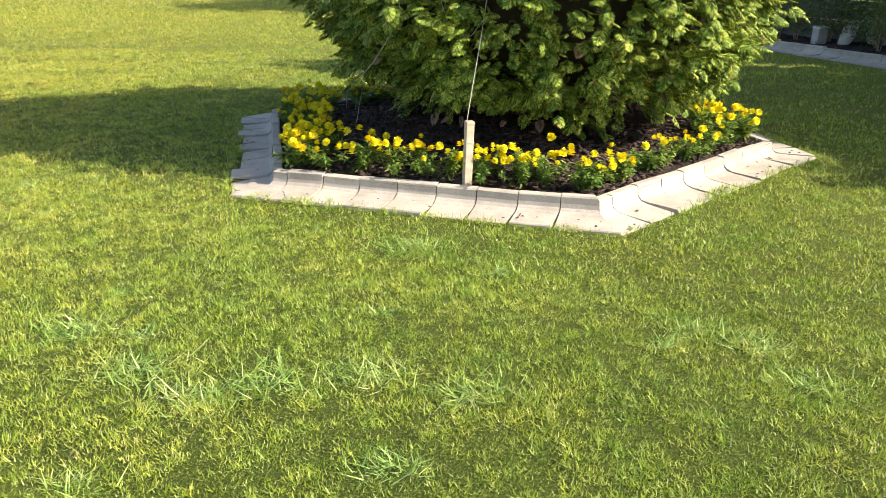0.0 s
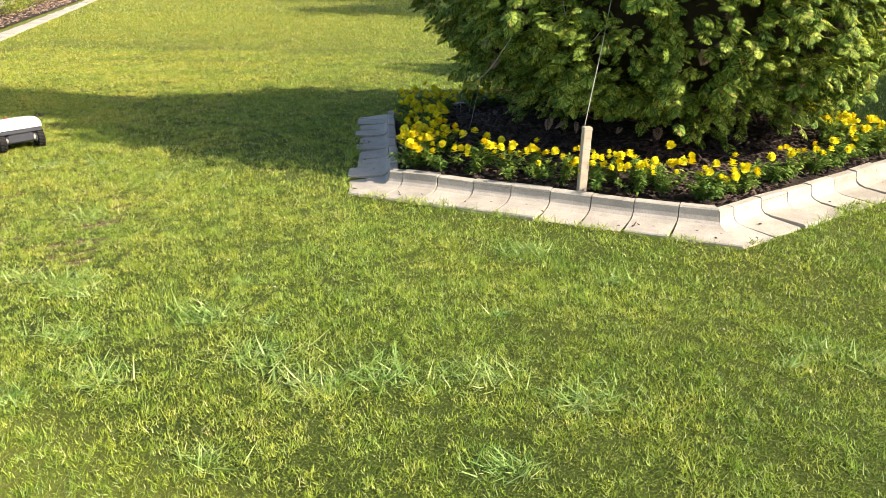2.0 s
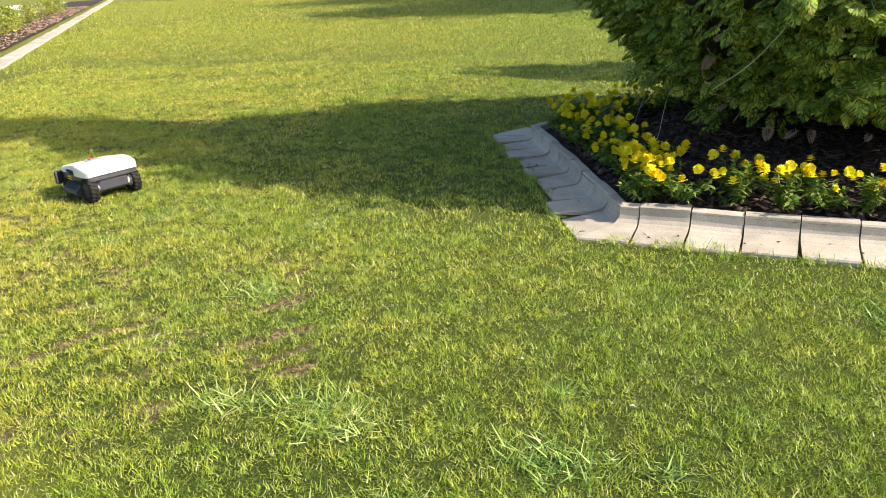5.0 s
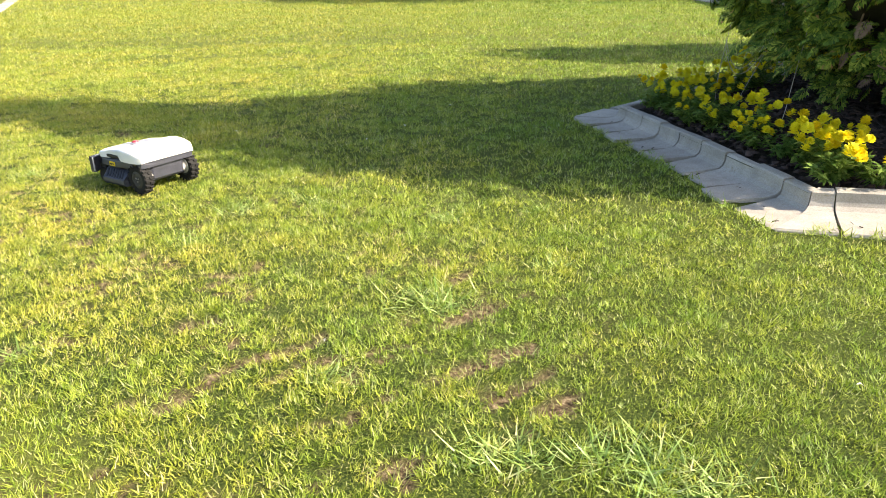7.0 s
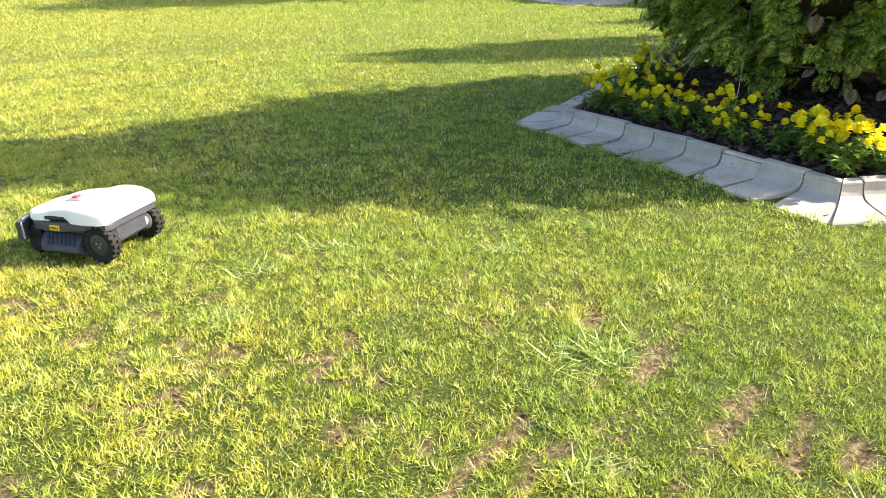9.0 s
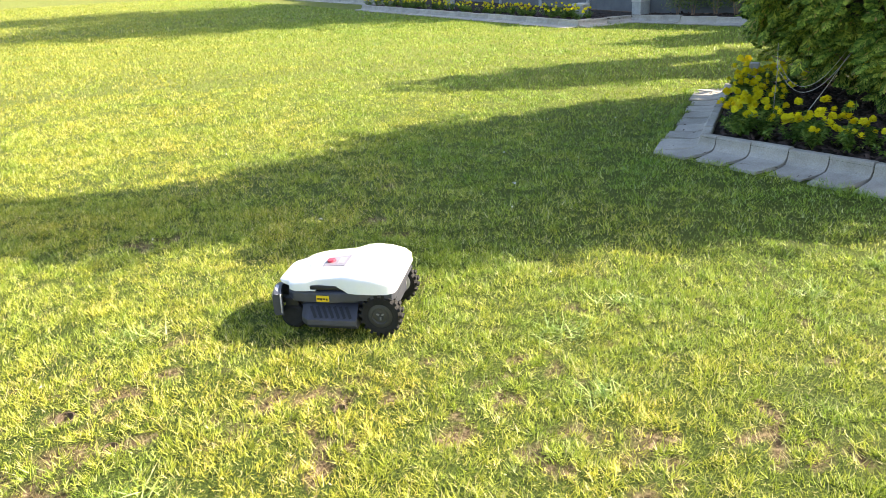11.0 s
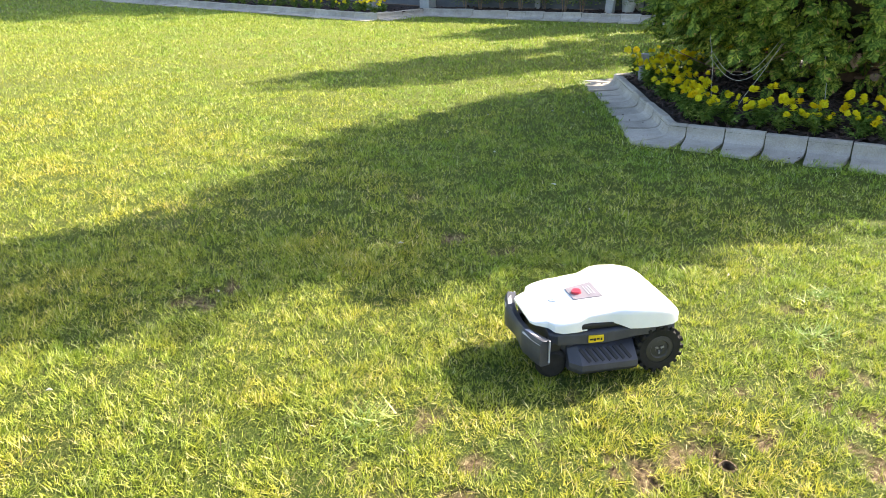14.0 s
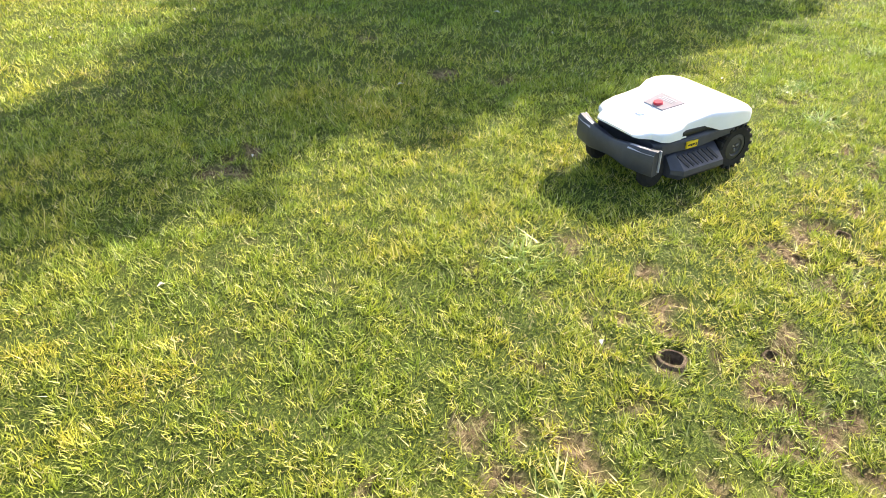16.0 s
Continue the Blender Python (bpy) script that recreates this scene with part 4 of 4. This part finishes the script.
def build_mower():
    mower = tagged(new("robotic_mower"), "white and charcoal robotic lawn mower standing on the grass", "lawn mower")
    mower.matrix_basis = pose(-4.612, 5.998, 0.004, 0, 0, 148.0) @ Matrix.Scale(0.91, 4)
    # charcoal hull
    bm = bmesh.new()
    loft(bm, ((-0.045, 0.10, 0.075, 0.165, 0.35), (-0.03, 0.115, 0.06, 0.178, 0.3), (0.06, 0.125, 0.045, 0.182, 0.25), (0.10, 0.150, 0.035, 0.182, 0.25), (0.31, 0.150, 0.035, 0.182, 0.25), (0.35, 0.125, 0.05, 0.178, 0.3), (0.385, 0.115, 0.07, 0.165, 0.35)))
    crisp(part("hull", bm, CHARCOAL, mower, "charcoal plastic hull"))
    # dark band under the shell, flared over the wheels
    bm = bmesh.new()
    loft(bm, ((-0.062, 0.150, 0.150, 0.178, 0.3), (-0.05, 0.176, 0.148, 0.184, 0.25), (0.10, 0.186, 0.146, 0.186, 0.25), (0.20, 0.176, 0.128, 0.180, 0.25), (0.36, 0.160, 0.128, 0.174, 0.25), (0.385, 0.140, 0.14, 0.17, 0.3)))
    crisp(part("side_band", bm, CHARCOAL, mower))
    # white shell: broad hump behind, waist, broad nose
    bm = bmesh.new()
    loft(bm, ((-0.068, 0.150, 0.184, 0.206, 0.35), (-0.060, 0.176, 0.180, 0.224, 0.30), (-0.035, 0.190, 0.178, 0.238, 0.27), (0.02, 0.197, 0.178, 0.251, 0.25), (0.08, 0.198, 0.179, 0.255, 0.24),
              (0.120, 0.193, 0.180, 0.253, 0.24), (0.150, 0.178, 0.190, 0.246, 0.24), (0.175, 0.168, 0.197, 0.240, 0.24), (0.255, 0.163, 0.197, 0.232, 0.24), (0.275, 0.167, 0.187, 0.229, 0.24),
              (0.292, 0.174, 0.177, 0.226, 0.24), (0.345, 0.172, 0.175, 0.214, 0.25), (0.372, 0.160, 0.178, 0.207, 0.27), (0.385, 0.128, 0.180, 0.204, 0.3), (0.425, 0.106, 0.184, 0.197, 0.35), (0.436, 0.090, 0.186, 0.194, 0.45)), 12)
    crisp(part("shell", bm, WHITE, mower, "white plastic top shell"), 32)
    # hand holds below the waist of the shell
    for s in (1, -1):
        bm = bmesh.new()
        box(bm, 0.150, 0.285, min(s * 0.13, s * 0.171), max(s * 0.13, s * 0.171), 0.1815, 0.2, 0.006)
        part("hand_hold", bm, BLACK, mower, "black grip recess")
        bm = bmesh.new()
        box(bm, 0.262, 0.335, min(s * 0.150, s * 0.1705), max(s * 0.150, s * 0.1705), 0.176, 0.182, 0.002)
        part("shell_lip", bm, WHITE, mower)
    # control panel on top, a shallow frame round a sunken plate
    tilt = pose(0.215, 0, 0.2375, 0, 5.5, 0)
    bm = bmesh.new()
    plate(bm, ((-0.050, -0.058), (0.050, -0.046), (0.050, 0.046), (-0.050, 0.058)), -0.012, 0.0012)
    panel = part("control_panel", bm, PANEL, mower, "grey sunken control panel", m=tilt)
    bm = bmesh.new()
    disc(bm, 0.019, 0.016, 0.009, pose(0.024, 0, 0.005), 24)
    part("stop_button", bm, RED, panel, "red stop button")
    for x, w in ((-0.012, 0.034), (-0.022, 0.026), (-0.032, 0.032)):
        bm = bmesh.new()
        box(bm, x - 0.002, x + 0.002, -w, w, 0.001, 0.0022)
        part("print_bar", bm, TRIM, panel)
    bm = bmesh.new()
    disc(bm, 0.020, 0.020, 0.004, pose(0.318, 0, 0.2205, 0, 12, 0), 24)
    badge = part("badge", bm, SKYBLUE, mower, "pale blue round badge")
    bm = bmesh.new()
    disc(bm, 0.011, 0.011, 0.003, pose(0.318, 0, 0.2225, 0, 12, 0), 6)
    part("badge_mark", bm, WHITE, badge)
    # bumper: a bowed bar with wings, standing off the nose
    bm = bmesh.new()
    outer, inner = [], []
    for k in range(-10, 11):
        y = 0.195 * k / 10
        q = abs(k) / 10
        x = 0.468 - 0.030 * q ** 3 - 0.012 * math.cos(math.pi * q) * (q < 0.6) - 0.004 * (q >= 0.6)
        outer.append((x, y))
        inner.append((x - 0.026 - 0.012 * q, y * 0.96))
    rows = []
    for (xo, yo), (xi, yi) in zip(outer, inner):
        q = abs(yo) / 0.195
        top = 0.166 - 0.014 * (0.5 + 0.5 * math.cos(math.pi * min(1, q / 0.55))) + 0.004 * q
        low = 0.076 + 0.008 * (1 - q)
        rows.append([bm.verts.new(p) for p in ((xo - 0.006, yo, low), (xo, yo, low + 0.01), (xo, yo, top - 0.012), (xo - 0.008, yo, top), (xi, yi, top - 0.004), (xi, yi, low))])
    for a, b in zip(rows, rows[1:]):
        for k in range(6):
            bm.faces.new((a[k], a[(k + 1) % 6], b[(k + 1) % 6], b[k]))
    bm.faces.new(rows[0])
    bm.faces.new(rows[-1])
    bumper = crisp(part("bumper", bm, CHARCOAL, mower, "bowed charcoal front bumper"), 35)
    for s in (1, -1):
        bm = bmesh.new()
        pts = [o for o in outer if o[1] * s > 0.09]
        for (x0, y0), (x1, y1) in zip(pts, pts[1:]):
            v = [bm.verts.new(p) for p in ((x0 - 0.010, y0, 0.1685), (x0 + 0.001, y0, 0.156), (x1 + 0.001, y1, 0.156), (x1 - 0.010, y1, 0.1685))]
            bm.faces.new(v)
            v2 = [bm.verts.new(p) for p in ((x0 - 0.010, y0, 0.1685), (x1 - 0.010, y1, 0.1685), (x1 - 0.024, y1, 0.1675), (x0 - 0.024, y0, 0.1675))]
            bm.faces.new(v2)
        bmesh.ops.remove_doubles(bm, verts=bm.verts, dist=0.0005)
        part("bumper_trim", bm, TRIM, bumper, "light grey worn trim")
        bm = bmesh.new()
        box(bm, 0.398, 0.4035, min(s * 0.1885, s * 0.1965), max(s * 0.1885, s * 0.1965), 0.086, 0.168, 0.002)
        part("bumper_end", bm, TRIM, bumper, "light grey worn trim")
        bm = bmesh.new()
        box(bm, 0.36, 0.45, s * 0.11 - 0.012, s * 0.11 + 0.012, 0.10, 0.125, 0.004)
        part("bumper_arm", bm, BLACK, bumper)
    # side guards with slanted vents
    for s in (1, -1):
        bm = bmesh.new()
        prof = ((0.145, 0.122), (0.160, 0.117), (0.212, 0.070), (0.214, 0.050), (0.196, 0.030), (0.145, 0.030))
        ends = []
        for x, k in ((0.092, 1.0), (0.105, 1.02), (0.29, 1.02), (0.325, 0.90)):
            ends.append([bm.verts.new((x, s * (0.145 + (y - 0.145) * (k if k > 0.95 else 0.55)), 0.075 + (z - 0.075) * (1 if k > 0.95 else 0.8))) for y, z in prof])
        for a, b in zip(ends, ends[1:]):
            for k in range(6):
                bm.faces.new((a[k], a[(k + 1) % 6], b[(k + 1) % 6], b[k]))
        bm.faces.new(ends[0])
        bm.faces.new(ends[-1])
        guard = crisp(part("side_guard", bm, CHARCOAL, mower, "charcoal side guard"), 25)
        slope = math.degrees(math.atan2(0.047, 0.052))
        for k in range(7):
            bm = bmesh.new()
            x = 0.128 + 0.024 * k
            box(bm, -0.0062, 0.0062, -0.028, 0.028, -0.003, 0.0014, 0.001, pose(x, s * 0.1875, 0.0942, -s * slope, 0, 0) @ pose(0, 0, 0, 0, 0, s * 28))
            part("vent_slot", bm, BLACK, guard, "black vent slot" if k == 0 else "")
        bm = bmesh.new()
        box(bm, 0.205, 0.258, min(s * 0.170, s * 0.1785), max(s * 0.170, s * 0.1785), 0.134, 0.159, 0.002)
        sticker = part("warning_sticker", bm, YELLOW, mower, "yellow warning sticker")
        for k, w in enumerate((0.006, 0.010, 0.008, 0.012)):
            bm = bmesh.new()
            x = 0.214 + 0.0115 * k
            box(bm, x - w / 2, x + w / 2, min(s * 0.178, s * 0.1792), max(s * 0.178, s * 0.1792), 0.141 + 0.003 * (k % 2), 0.150)
            part("print_bar", bm, BLACK, sticker)
    # driven wheels
    for s in (1, -1):
        wheel = part("rear_wheel", lathe(((0.050, -0.026), (0.074, -0.028), (0.079, -0.020), (0.080, 0.0), (0.079, 0.020), (0.074, 0.028), (0.050, 0.026))), RUBBER, mower, "black knobbly tyre", m=pose(0, s * 0.158, 0.082, 90, 0, 0), smooth=True)
        bm = bmesh.new()
        for k in range(18):
            for side in (1, -1):
                box(bm, 0.073, 0.0875, -0.0065, 0.0065, 0.002, 0.0275, 0.002, pose(0, 0, 0, 0, 0, 20 * k + (10 if side > 0 else 0)) @ Matrix.Diagonal((1, 1, side, 1)))
        part("tread_lugs", bm, RUBBER, wheel)
        part("rim", lathe(((0.0, 0.018), (0.012, 0.020), (0.016, 0.024), (0.030, 0.022), (0.034, 0.027), (0.046, 0.025), (0.052, 0.022), (0.052, -0.02), (0.0, -0.02)), HUB), HUB, wheel, "dusty grey hub", m=pose(0, 0, 0, 180 if s > 0 else 0, 0, 0), smooth=False)
        for k in range(3):
            bm = bmesh.new()
            zz = -0.0235 * s
            box(bm, 0.006, 0.018, -0.003, 0.003, zz - 0.003, zz + 0.003, 0.001, pose(0, 0, 0, 0, 0, 120 * k + 30))
            part("hub_rib", bm, HUBRIB, wheel)
    bm = bmesh.new()
    disc(bm, 0.030, 0.030, 0.27, pose(-0.012, 0, 0.092, 90, 0, 0), 20)
    part("axle_housing", bm, SILVER, mower, "scuffed pale axle housing", smooth=True)
    for s in (1, -1):
        bm = bmesh.new()
        disc(bm, 0.044, 0.044, 0.004, pose(-0.012, s * 0.128, 0.092, 90, 0, 0), 20)
        part("axle_flange", bm, SILVER, mower)
    # front castors
    for s in (1, -1):
        castor = part("castor_wheel", lathe(((0.0, -0.024), (0.040, -0.022), (0.052, -0.014), (0.055, 0.0), (0.052, 0.014), (0.040, 0.022), (0.0, 0.024))), RUBBER, mower, "small black castor", m=pose(0.372, s * 0.135, 0.055, 90, 0, 0), smooth=True)
        bm = bmesh.new()
        box(bm, 0.345, 0.40, s * 0.135 - 0.018, s * 0.135 + 0.018, 0.10, 0.135, 0.006)
        part("castor_fork", bm, BLACK, mower)
    # cutter deck
    bm = bmesh.new()
    disc(bm, 0.115, 0.125, 0.03, pose(0.20, 0, 0.042), 28)
    part("cutter_deck", bm, BLACK, mower)


def lathe(profile, material=None, n=32):
    """Turned about z: (radius, height) pairs."""
    bm = bmesh.new()
    rings = []
    for r, z in profile:
        rings.append([bm.verts.new((0, 0, z))] * n if r == 0 else [bm.verts.new((r * math.cos(2 * math.pi * k / n), r * math.sin(2 * math.pi * k / n), z)) for k in range(n)])
    for a, b in zip(rings, rings[1:]):
        for k in range(n):
            f = [a[k], a[(k + 1) % n], b[(k + 1) % n], b[k]]
            f = list(dict.fromkeys(f))
            if len(f) > 2:
                bm.faces.new(f)
    return as_mesh("turned", bm, material or RUBBER)


build_mower()


# ---- the border bed beyond the lawn ----
FAR_PROFILE = ((-0.07, -0.06), (-0.07, 0.10), (-0.062, 0.108), (-0.006, 0.108), (0.002, 0.10), (0.008, 0.05), (0.03, 0.016), (0.10, 0.006), (0.22, 0.0), (0.22, -0.06))
P_A, P_B, P_C, P_D = Vector((0.85, 24.4, 0)), Vector((2.05, 15.35, 0)), Vector((3.30, 15.55, 0)), Vector((6.1, 8.4, 0))
P_A2, P_E = Vector((2.1, 24.6, 0)), Vector((0.2, 38.0, 0))


def build_border():
    edge = setting("border_edging", "pale concrete kerb stones along the border bed", "kerb")
    for i, (a, b) in enumerate(((P_E, P_A2), (P_A2, P_A), (P_A, P_B), (P_B, P_C), (P_C, P_D))):
        kerb_run(edge, a, b, 0.33, profile=FAR_PROFILE, seed=70 + i)
    # planted strip behind it
    bm = bmesh.new()
    front = [P_D, P_C, P_B, P_A, P_A2, P_E]
    back = [Vector((12, 8.4, 0)), Vector((10, 16, 0)), Vector((9, 25, 0)), Vector((8, 38, 0))]
    f = bm.faces.new([bm.verts.new((p.x + (0.06 if i < 6 else 0), p.y, 0.075)) for i, p in enumerate(front[::-1] + back)])
    bmesh.ops.triangulate(bm, faces=[f])
    tagged(part("border_soil", bm, SOIL), "dark mulched soil of the border bed", "soil", kind="structure")
    rng = np.random.default_rng(33)
    x, y = scatter(rng, 10000, 0.8, 6.8, 8.5, 26)
    ok = np.zeros(len(x), bool)
    for a, b in ((P_A, P_B), (P_C, P_D)):
        d = (b - a).normalized()
        s, u = (x - a.x) * d.x + (y - a.y) * d.y, -(x - a.x) * d.y + (y - a.y) * d.x
        ok |= (s > 0) & (s < (b - a).length) & (u > 0.08) & (u < 1.5)
    tagged(new("border_mulch", soup("border_mulch", *chips(rng, x[ok], y[ok], np.full(ok.sum(), 0.075), 0.035), CHIP)), "reddish brown bark chips on the border bed", "mulch", kind="stuff")


build_border()


def build_fence():
    """Dark panels between pale posts behind the border bed."""
    fence = tagged(new("fence"), "dark grey panel fence with pale posts behind the border", "fence", kind="structure")
    for a, b in ((P_A2 + Vector((0.9, 10, 0)), P_B + Vector((1.9, 0.6, 0))), (P_B + Vector((1.9, 0.6, 0)), P_D + Vector((1.7, 0.4, 0)))):
        d = b - a
        n = max(1, round(d.length / 1.9))
        turn = math.degrees(math.atan2(d.y, d.x))
        for i in range(n):
            p = a + d * (i / n)
            w = d.length / n
            for row in range(6):
                bm = bmesh.new()
                box(bm, 0.05, w - 0.05, -0.015, 0.015, 0.08 + 0.3 * row, 0.37 + 0.3 * row, 0.004)
                part("panel", bm, FENCE, fence, m=pose(p.x, p.y, 0, 0, 0, turn))
            bm = bmesh.new()
            box(bm, -0.05, 0.05, -0.05, 0.05, 0, 1.95, 0.006)
            part("post", bm, POST_CONCRETE, fence, m=pose(p.x, p.y, 0, 0, 0, turn))


build_fence()


def shrub_mesh(seed, height, spread, count, material, leaf=0.045):
    rng = np.random.default_rng(seed)
    v, f = [], []
    n = count
    a, z = rng.uniform(0, 6.283, n), height * (0.12 + 0.88 * rng.random(n) ** 0.8)
    r = spread * np.sin(np.clip(z / height, 0.05, 0.98) * 2.4 + 0.45) * rng.uniform(0.2, 1.05, n) * (1 + 0.4 * np.sin(3 * a + seed) * np.cos(5 * z / height + seed))
    p = np.stack([r * np.cos(a), r * np.sin(a), z], 1)
    b, t = rng.uniform(0, 6.283, n), rng.uniform(-0.5, 1.0, n)
    d = np.stack([np.cos(b) * np.cos(t), np.sin(b) * np.cos(t), np.sin(t)], 1)
    side = np.stack([-np.sin(b), np.cos(b), rng.uniform(-0.6, 0.6, n)], 1)
    L = (leaf * rng.uniform(0.6, 1.4, n))[:, None]
    quad = np.stack([p, p + d * L * 0.5 + side * L * 0.26, p + d * L, p + d * L * 0.5 - side * L * 0.26], 1)
    return soup("leaves", quad.reshape(-1, 3), np.arange(4 * n).reshape(-1, 4), material)


def build_shrub(x, y, z, mesh, label, group, scale, turn, height):
    shrub = tagged(new("shrub"), label, "shrub", group)
    shrub.matrix_basis = pose(x, y, z, 0, 0, turn) @ Matrix.Scale(scale, 4)
    part("leaves", mesh, SHRUBLEAF, shrub)
    for k in range(5):
        a = 1.26 * k + turn
        tube("stem", ((0.02 * math.cos(a), 0.02 * math.sin(a), -0.03), (0.08 * math.cos(a), 0.08 * math.sin(a), height * 0.4), (0.16 * math.cos(a), 0.16 * math.sin(a), height * 0.8)), 0.008, TWIG, shrub, taper=0.4)


SHRUBS = [shrub_mesh(80 + i, 0.95, 0.42, 1700, SHRUBLEAF) for i in range(3)]
GOLDS = [shrub_mesh(90 + i, 0.5, 0.34, 700, GOLDLEAF, 0.06) for i in range(2)]


def plant_border():
    rng = random.Random(8)
    d = (P_D - P_C).normalized()
    side = Vector((-d.y, d.x, 0))
    s = 0.6
    while s < 7.4:
        p = P_C + d * s + side * rng.uniform(0.45, 0.95)
        build_shrub(p.x, p.y, 0.07, rng.choice(SHRUBS), "airy green leafy shrub growing in the border bed", "border shrubs", rng.uniform(0.75, 1.15), rng.uniform(0, 360), 0.9)
        s += rng.uniform(0.28, 0.5)
    d = (P_B - P_A).normalized()
    side = Vector((-d.y, d.x, 0))
    n = 26
    for row, off in enumerate((0.25, 0.5)):
        for i in range(n):
            s = (i + 0.5 + rng.uniform(-0.3, 0.3)) / n * 9.0
            if rng.random() < 0.12:
                continue
            p = P_A + d * s + side * (off + rng.uniform(-0.06, 0.06))
            build_marigold(p.x, p.y, 0.07, rng, rng.choice((4, 5, 6, 7)), rng.uniform(1.1, 1.4), "clump of yellow marigolds along the border kerb", "marigolds along the border")


plant_border()


# concrete blocks and a leaning rock in the border
def build_block(x, y, w, h, turn, lean):
    block = tagged(new("concrete_block"), "small pale grey concrete block standing in the border", "block", "blocks in the border")
    block.matrix_basis = pose(x, y, 0.06, lean, 0, turn)
    bm = bmesh.new()
    box(bm, -w / 2, w / 2, -w * 0.4, w * 0.4, 0, h, 0.012)
    part("body", bm, POST_CONCRETE, block)
    bm = bmesh.new()
    box(bm, -w * 0.53, w * 0.53, -w * 0.43, w * 0.43, h - 0.02, h + 0.015, 0.008)
    part("cap", bm, STONE, block)


for bx, by, bw, bh, bt, bl in ((5.00, 12.65, 0.17, 0.25, 20, 4), (3.75, 15.9, 0.26, 0.26, 15, 0), (2.75, 16.4, 0.26, 0.24, 30, 0), (1.95, 20.8, 0.16, 0.5, 10, 0), (1.65, 23.2, 0.14, 0.5, 10, 0)):
    build_block(bx, by, bw, bh, bt, bl)


def build_rock(x, y, z, sx, sy, sz, seed, turn):
    bm = bmesh.new()
    bmesh.ops.create_icosphere(bm, subdivisions=3, radius=1)
    for v in bm.verts:
        k = 1 + 0.28 * noise.noise(v.co * 1.3 + Vector((seed, 0, 0))) + 0.08 * noise.noise(v.co * 5)
        v.co = Vector((v.co.x * sx, v.co.y * sy, v.co.z * sz)) * k
    tagged(part("rock", bm, STONE, m=pose(x, y, z, 0, 28, turn)), "pale sunlit rock leaning among the shrubs", "rock", "rocks in the border")


build_rock(5.35, 12.5, 0.22, 0.07, 0.12, 0.24, 2.0, 20)
build_rock(5.75, 12.6, 0.3, 0.08, 0.10, 0.28, 5.0, 70)


# ---- the border on the other side of the lawn ----
Q_A, Q_B = Vector((-9.2, 9.6, 0)), Vector((-27.0, 44.8, 0))


def build_west():
    edge = setting("west_border_edging", "broad pale concrete edging stones beside the lawn", "kerb")
    flat = ((-0.30, -0.06), (-0.30, 0.020), (-0.29, 0.028), (0.0, 0.028), (0.012, 0.018), (0.012, -0.06))
    kerb_run(edge, Q_B, Q_A, 0.8, profile=flat, seed=91)
    d = (Q_A - Q_B).normalized()
    out = Vector((d.y, -d.x, 0)) * -1
    if out.x > 0:
        out = -out
    bm = bmesh.new()
    bm.faces.new([bm.verts.new((p.x, p.y, 0.012)) for p in (Q_A + out * 0.3, Q_B + out * 0.3, Q_B + out * 2.2, Q_A + out * 2.2)])
    tagged(part("west_border_soil", bm, SOIL), "brown mulched soil strip of the west border", "soil", kind="structure")
    bm = bmesh.new()
    bm.faces.new([bm.verts.new((p.x, p.y, 0.020)) for p in (Q_A + out * 2.2, Q_B + out * 2.2, Q_B + out * 6, Q_A + out * 6)])
    tagged(part("gravel_path", bm, GRAVEL), "pale gravel path beyond the west border", "path", kind="structure")
    rng = np.random.default_rng(44)
    n = 2000
    s, u = rng.uniform(0, 30, n), rng.uniform(0.34, 2.1, n)
    x, y = Q_A.x - d.x * s + out.x * u, Q_A.y - d.y * s + out.y * u
    tagged(new("west_border_mulch", soup("west_border_mulch", *chips(rng, x, y, np.full(n, 0.02), 0.05), MULCH)), "light brown bark chips on the west border", "mulch", kind="stuff")
    rr = random.Random(6)
    s = 1.5
    while s < 26:
        p = Q_A - d * s + out * rr.uniform(0.9, 1.6)
        build_shrub(p.x, p.y, 0.01, rr.choice(GOLDS), "low golden-green shrub on the mulched border", "west border shrubs", rr.uniform(0.9, 1.5), rr.uniform(0, 360), 0.5)
        s += rr.uniform(0.7, 1.5)


MULCH = make_plain("pale_bark_chip", (0.16, 0.10, 0.07), (0.36, 0.26, 0.19), 9, 0.8, 0.5, 0.004, island=True)
build_west()
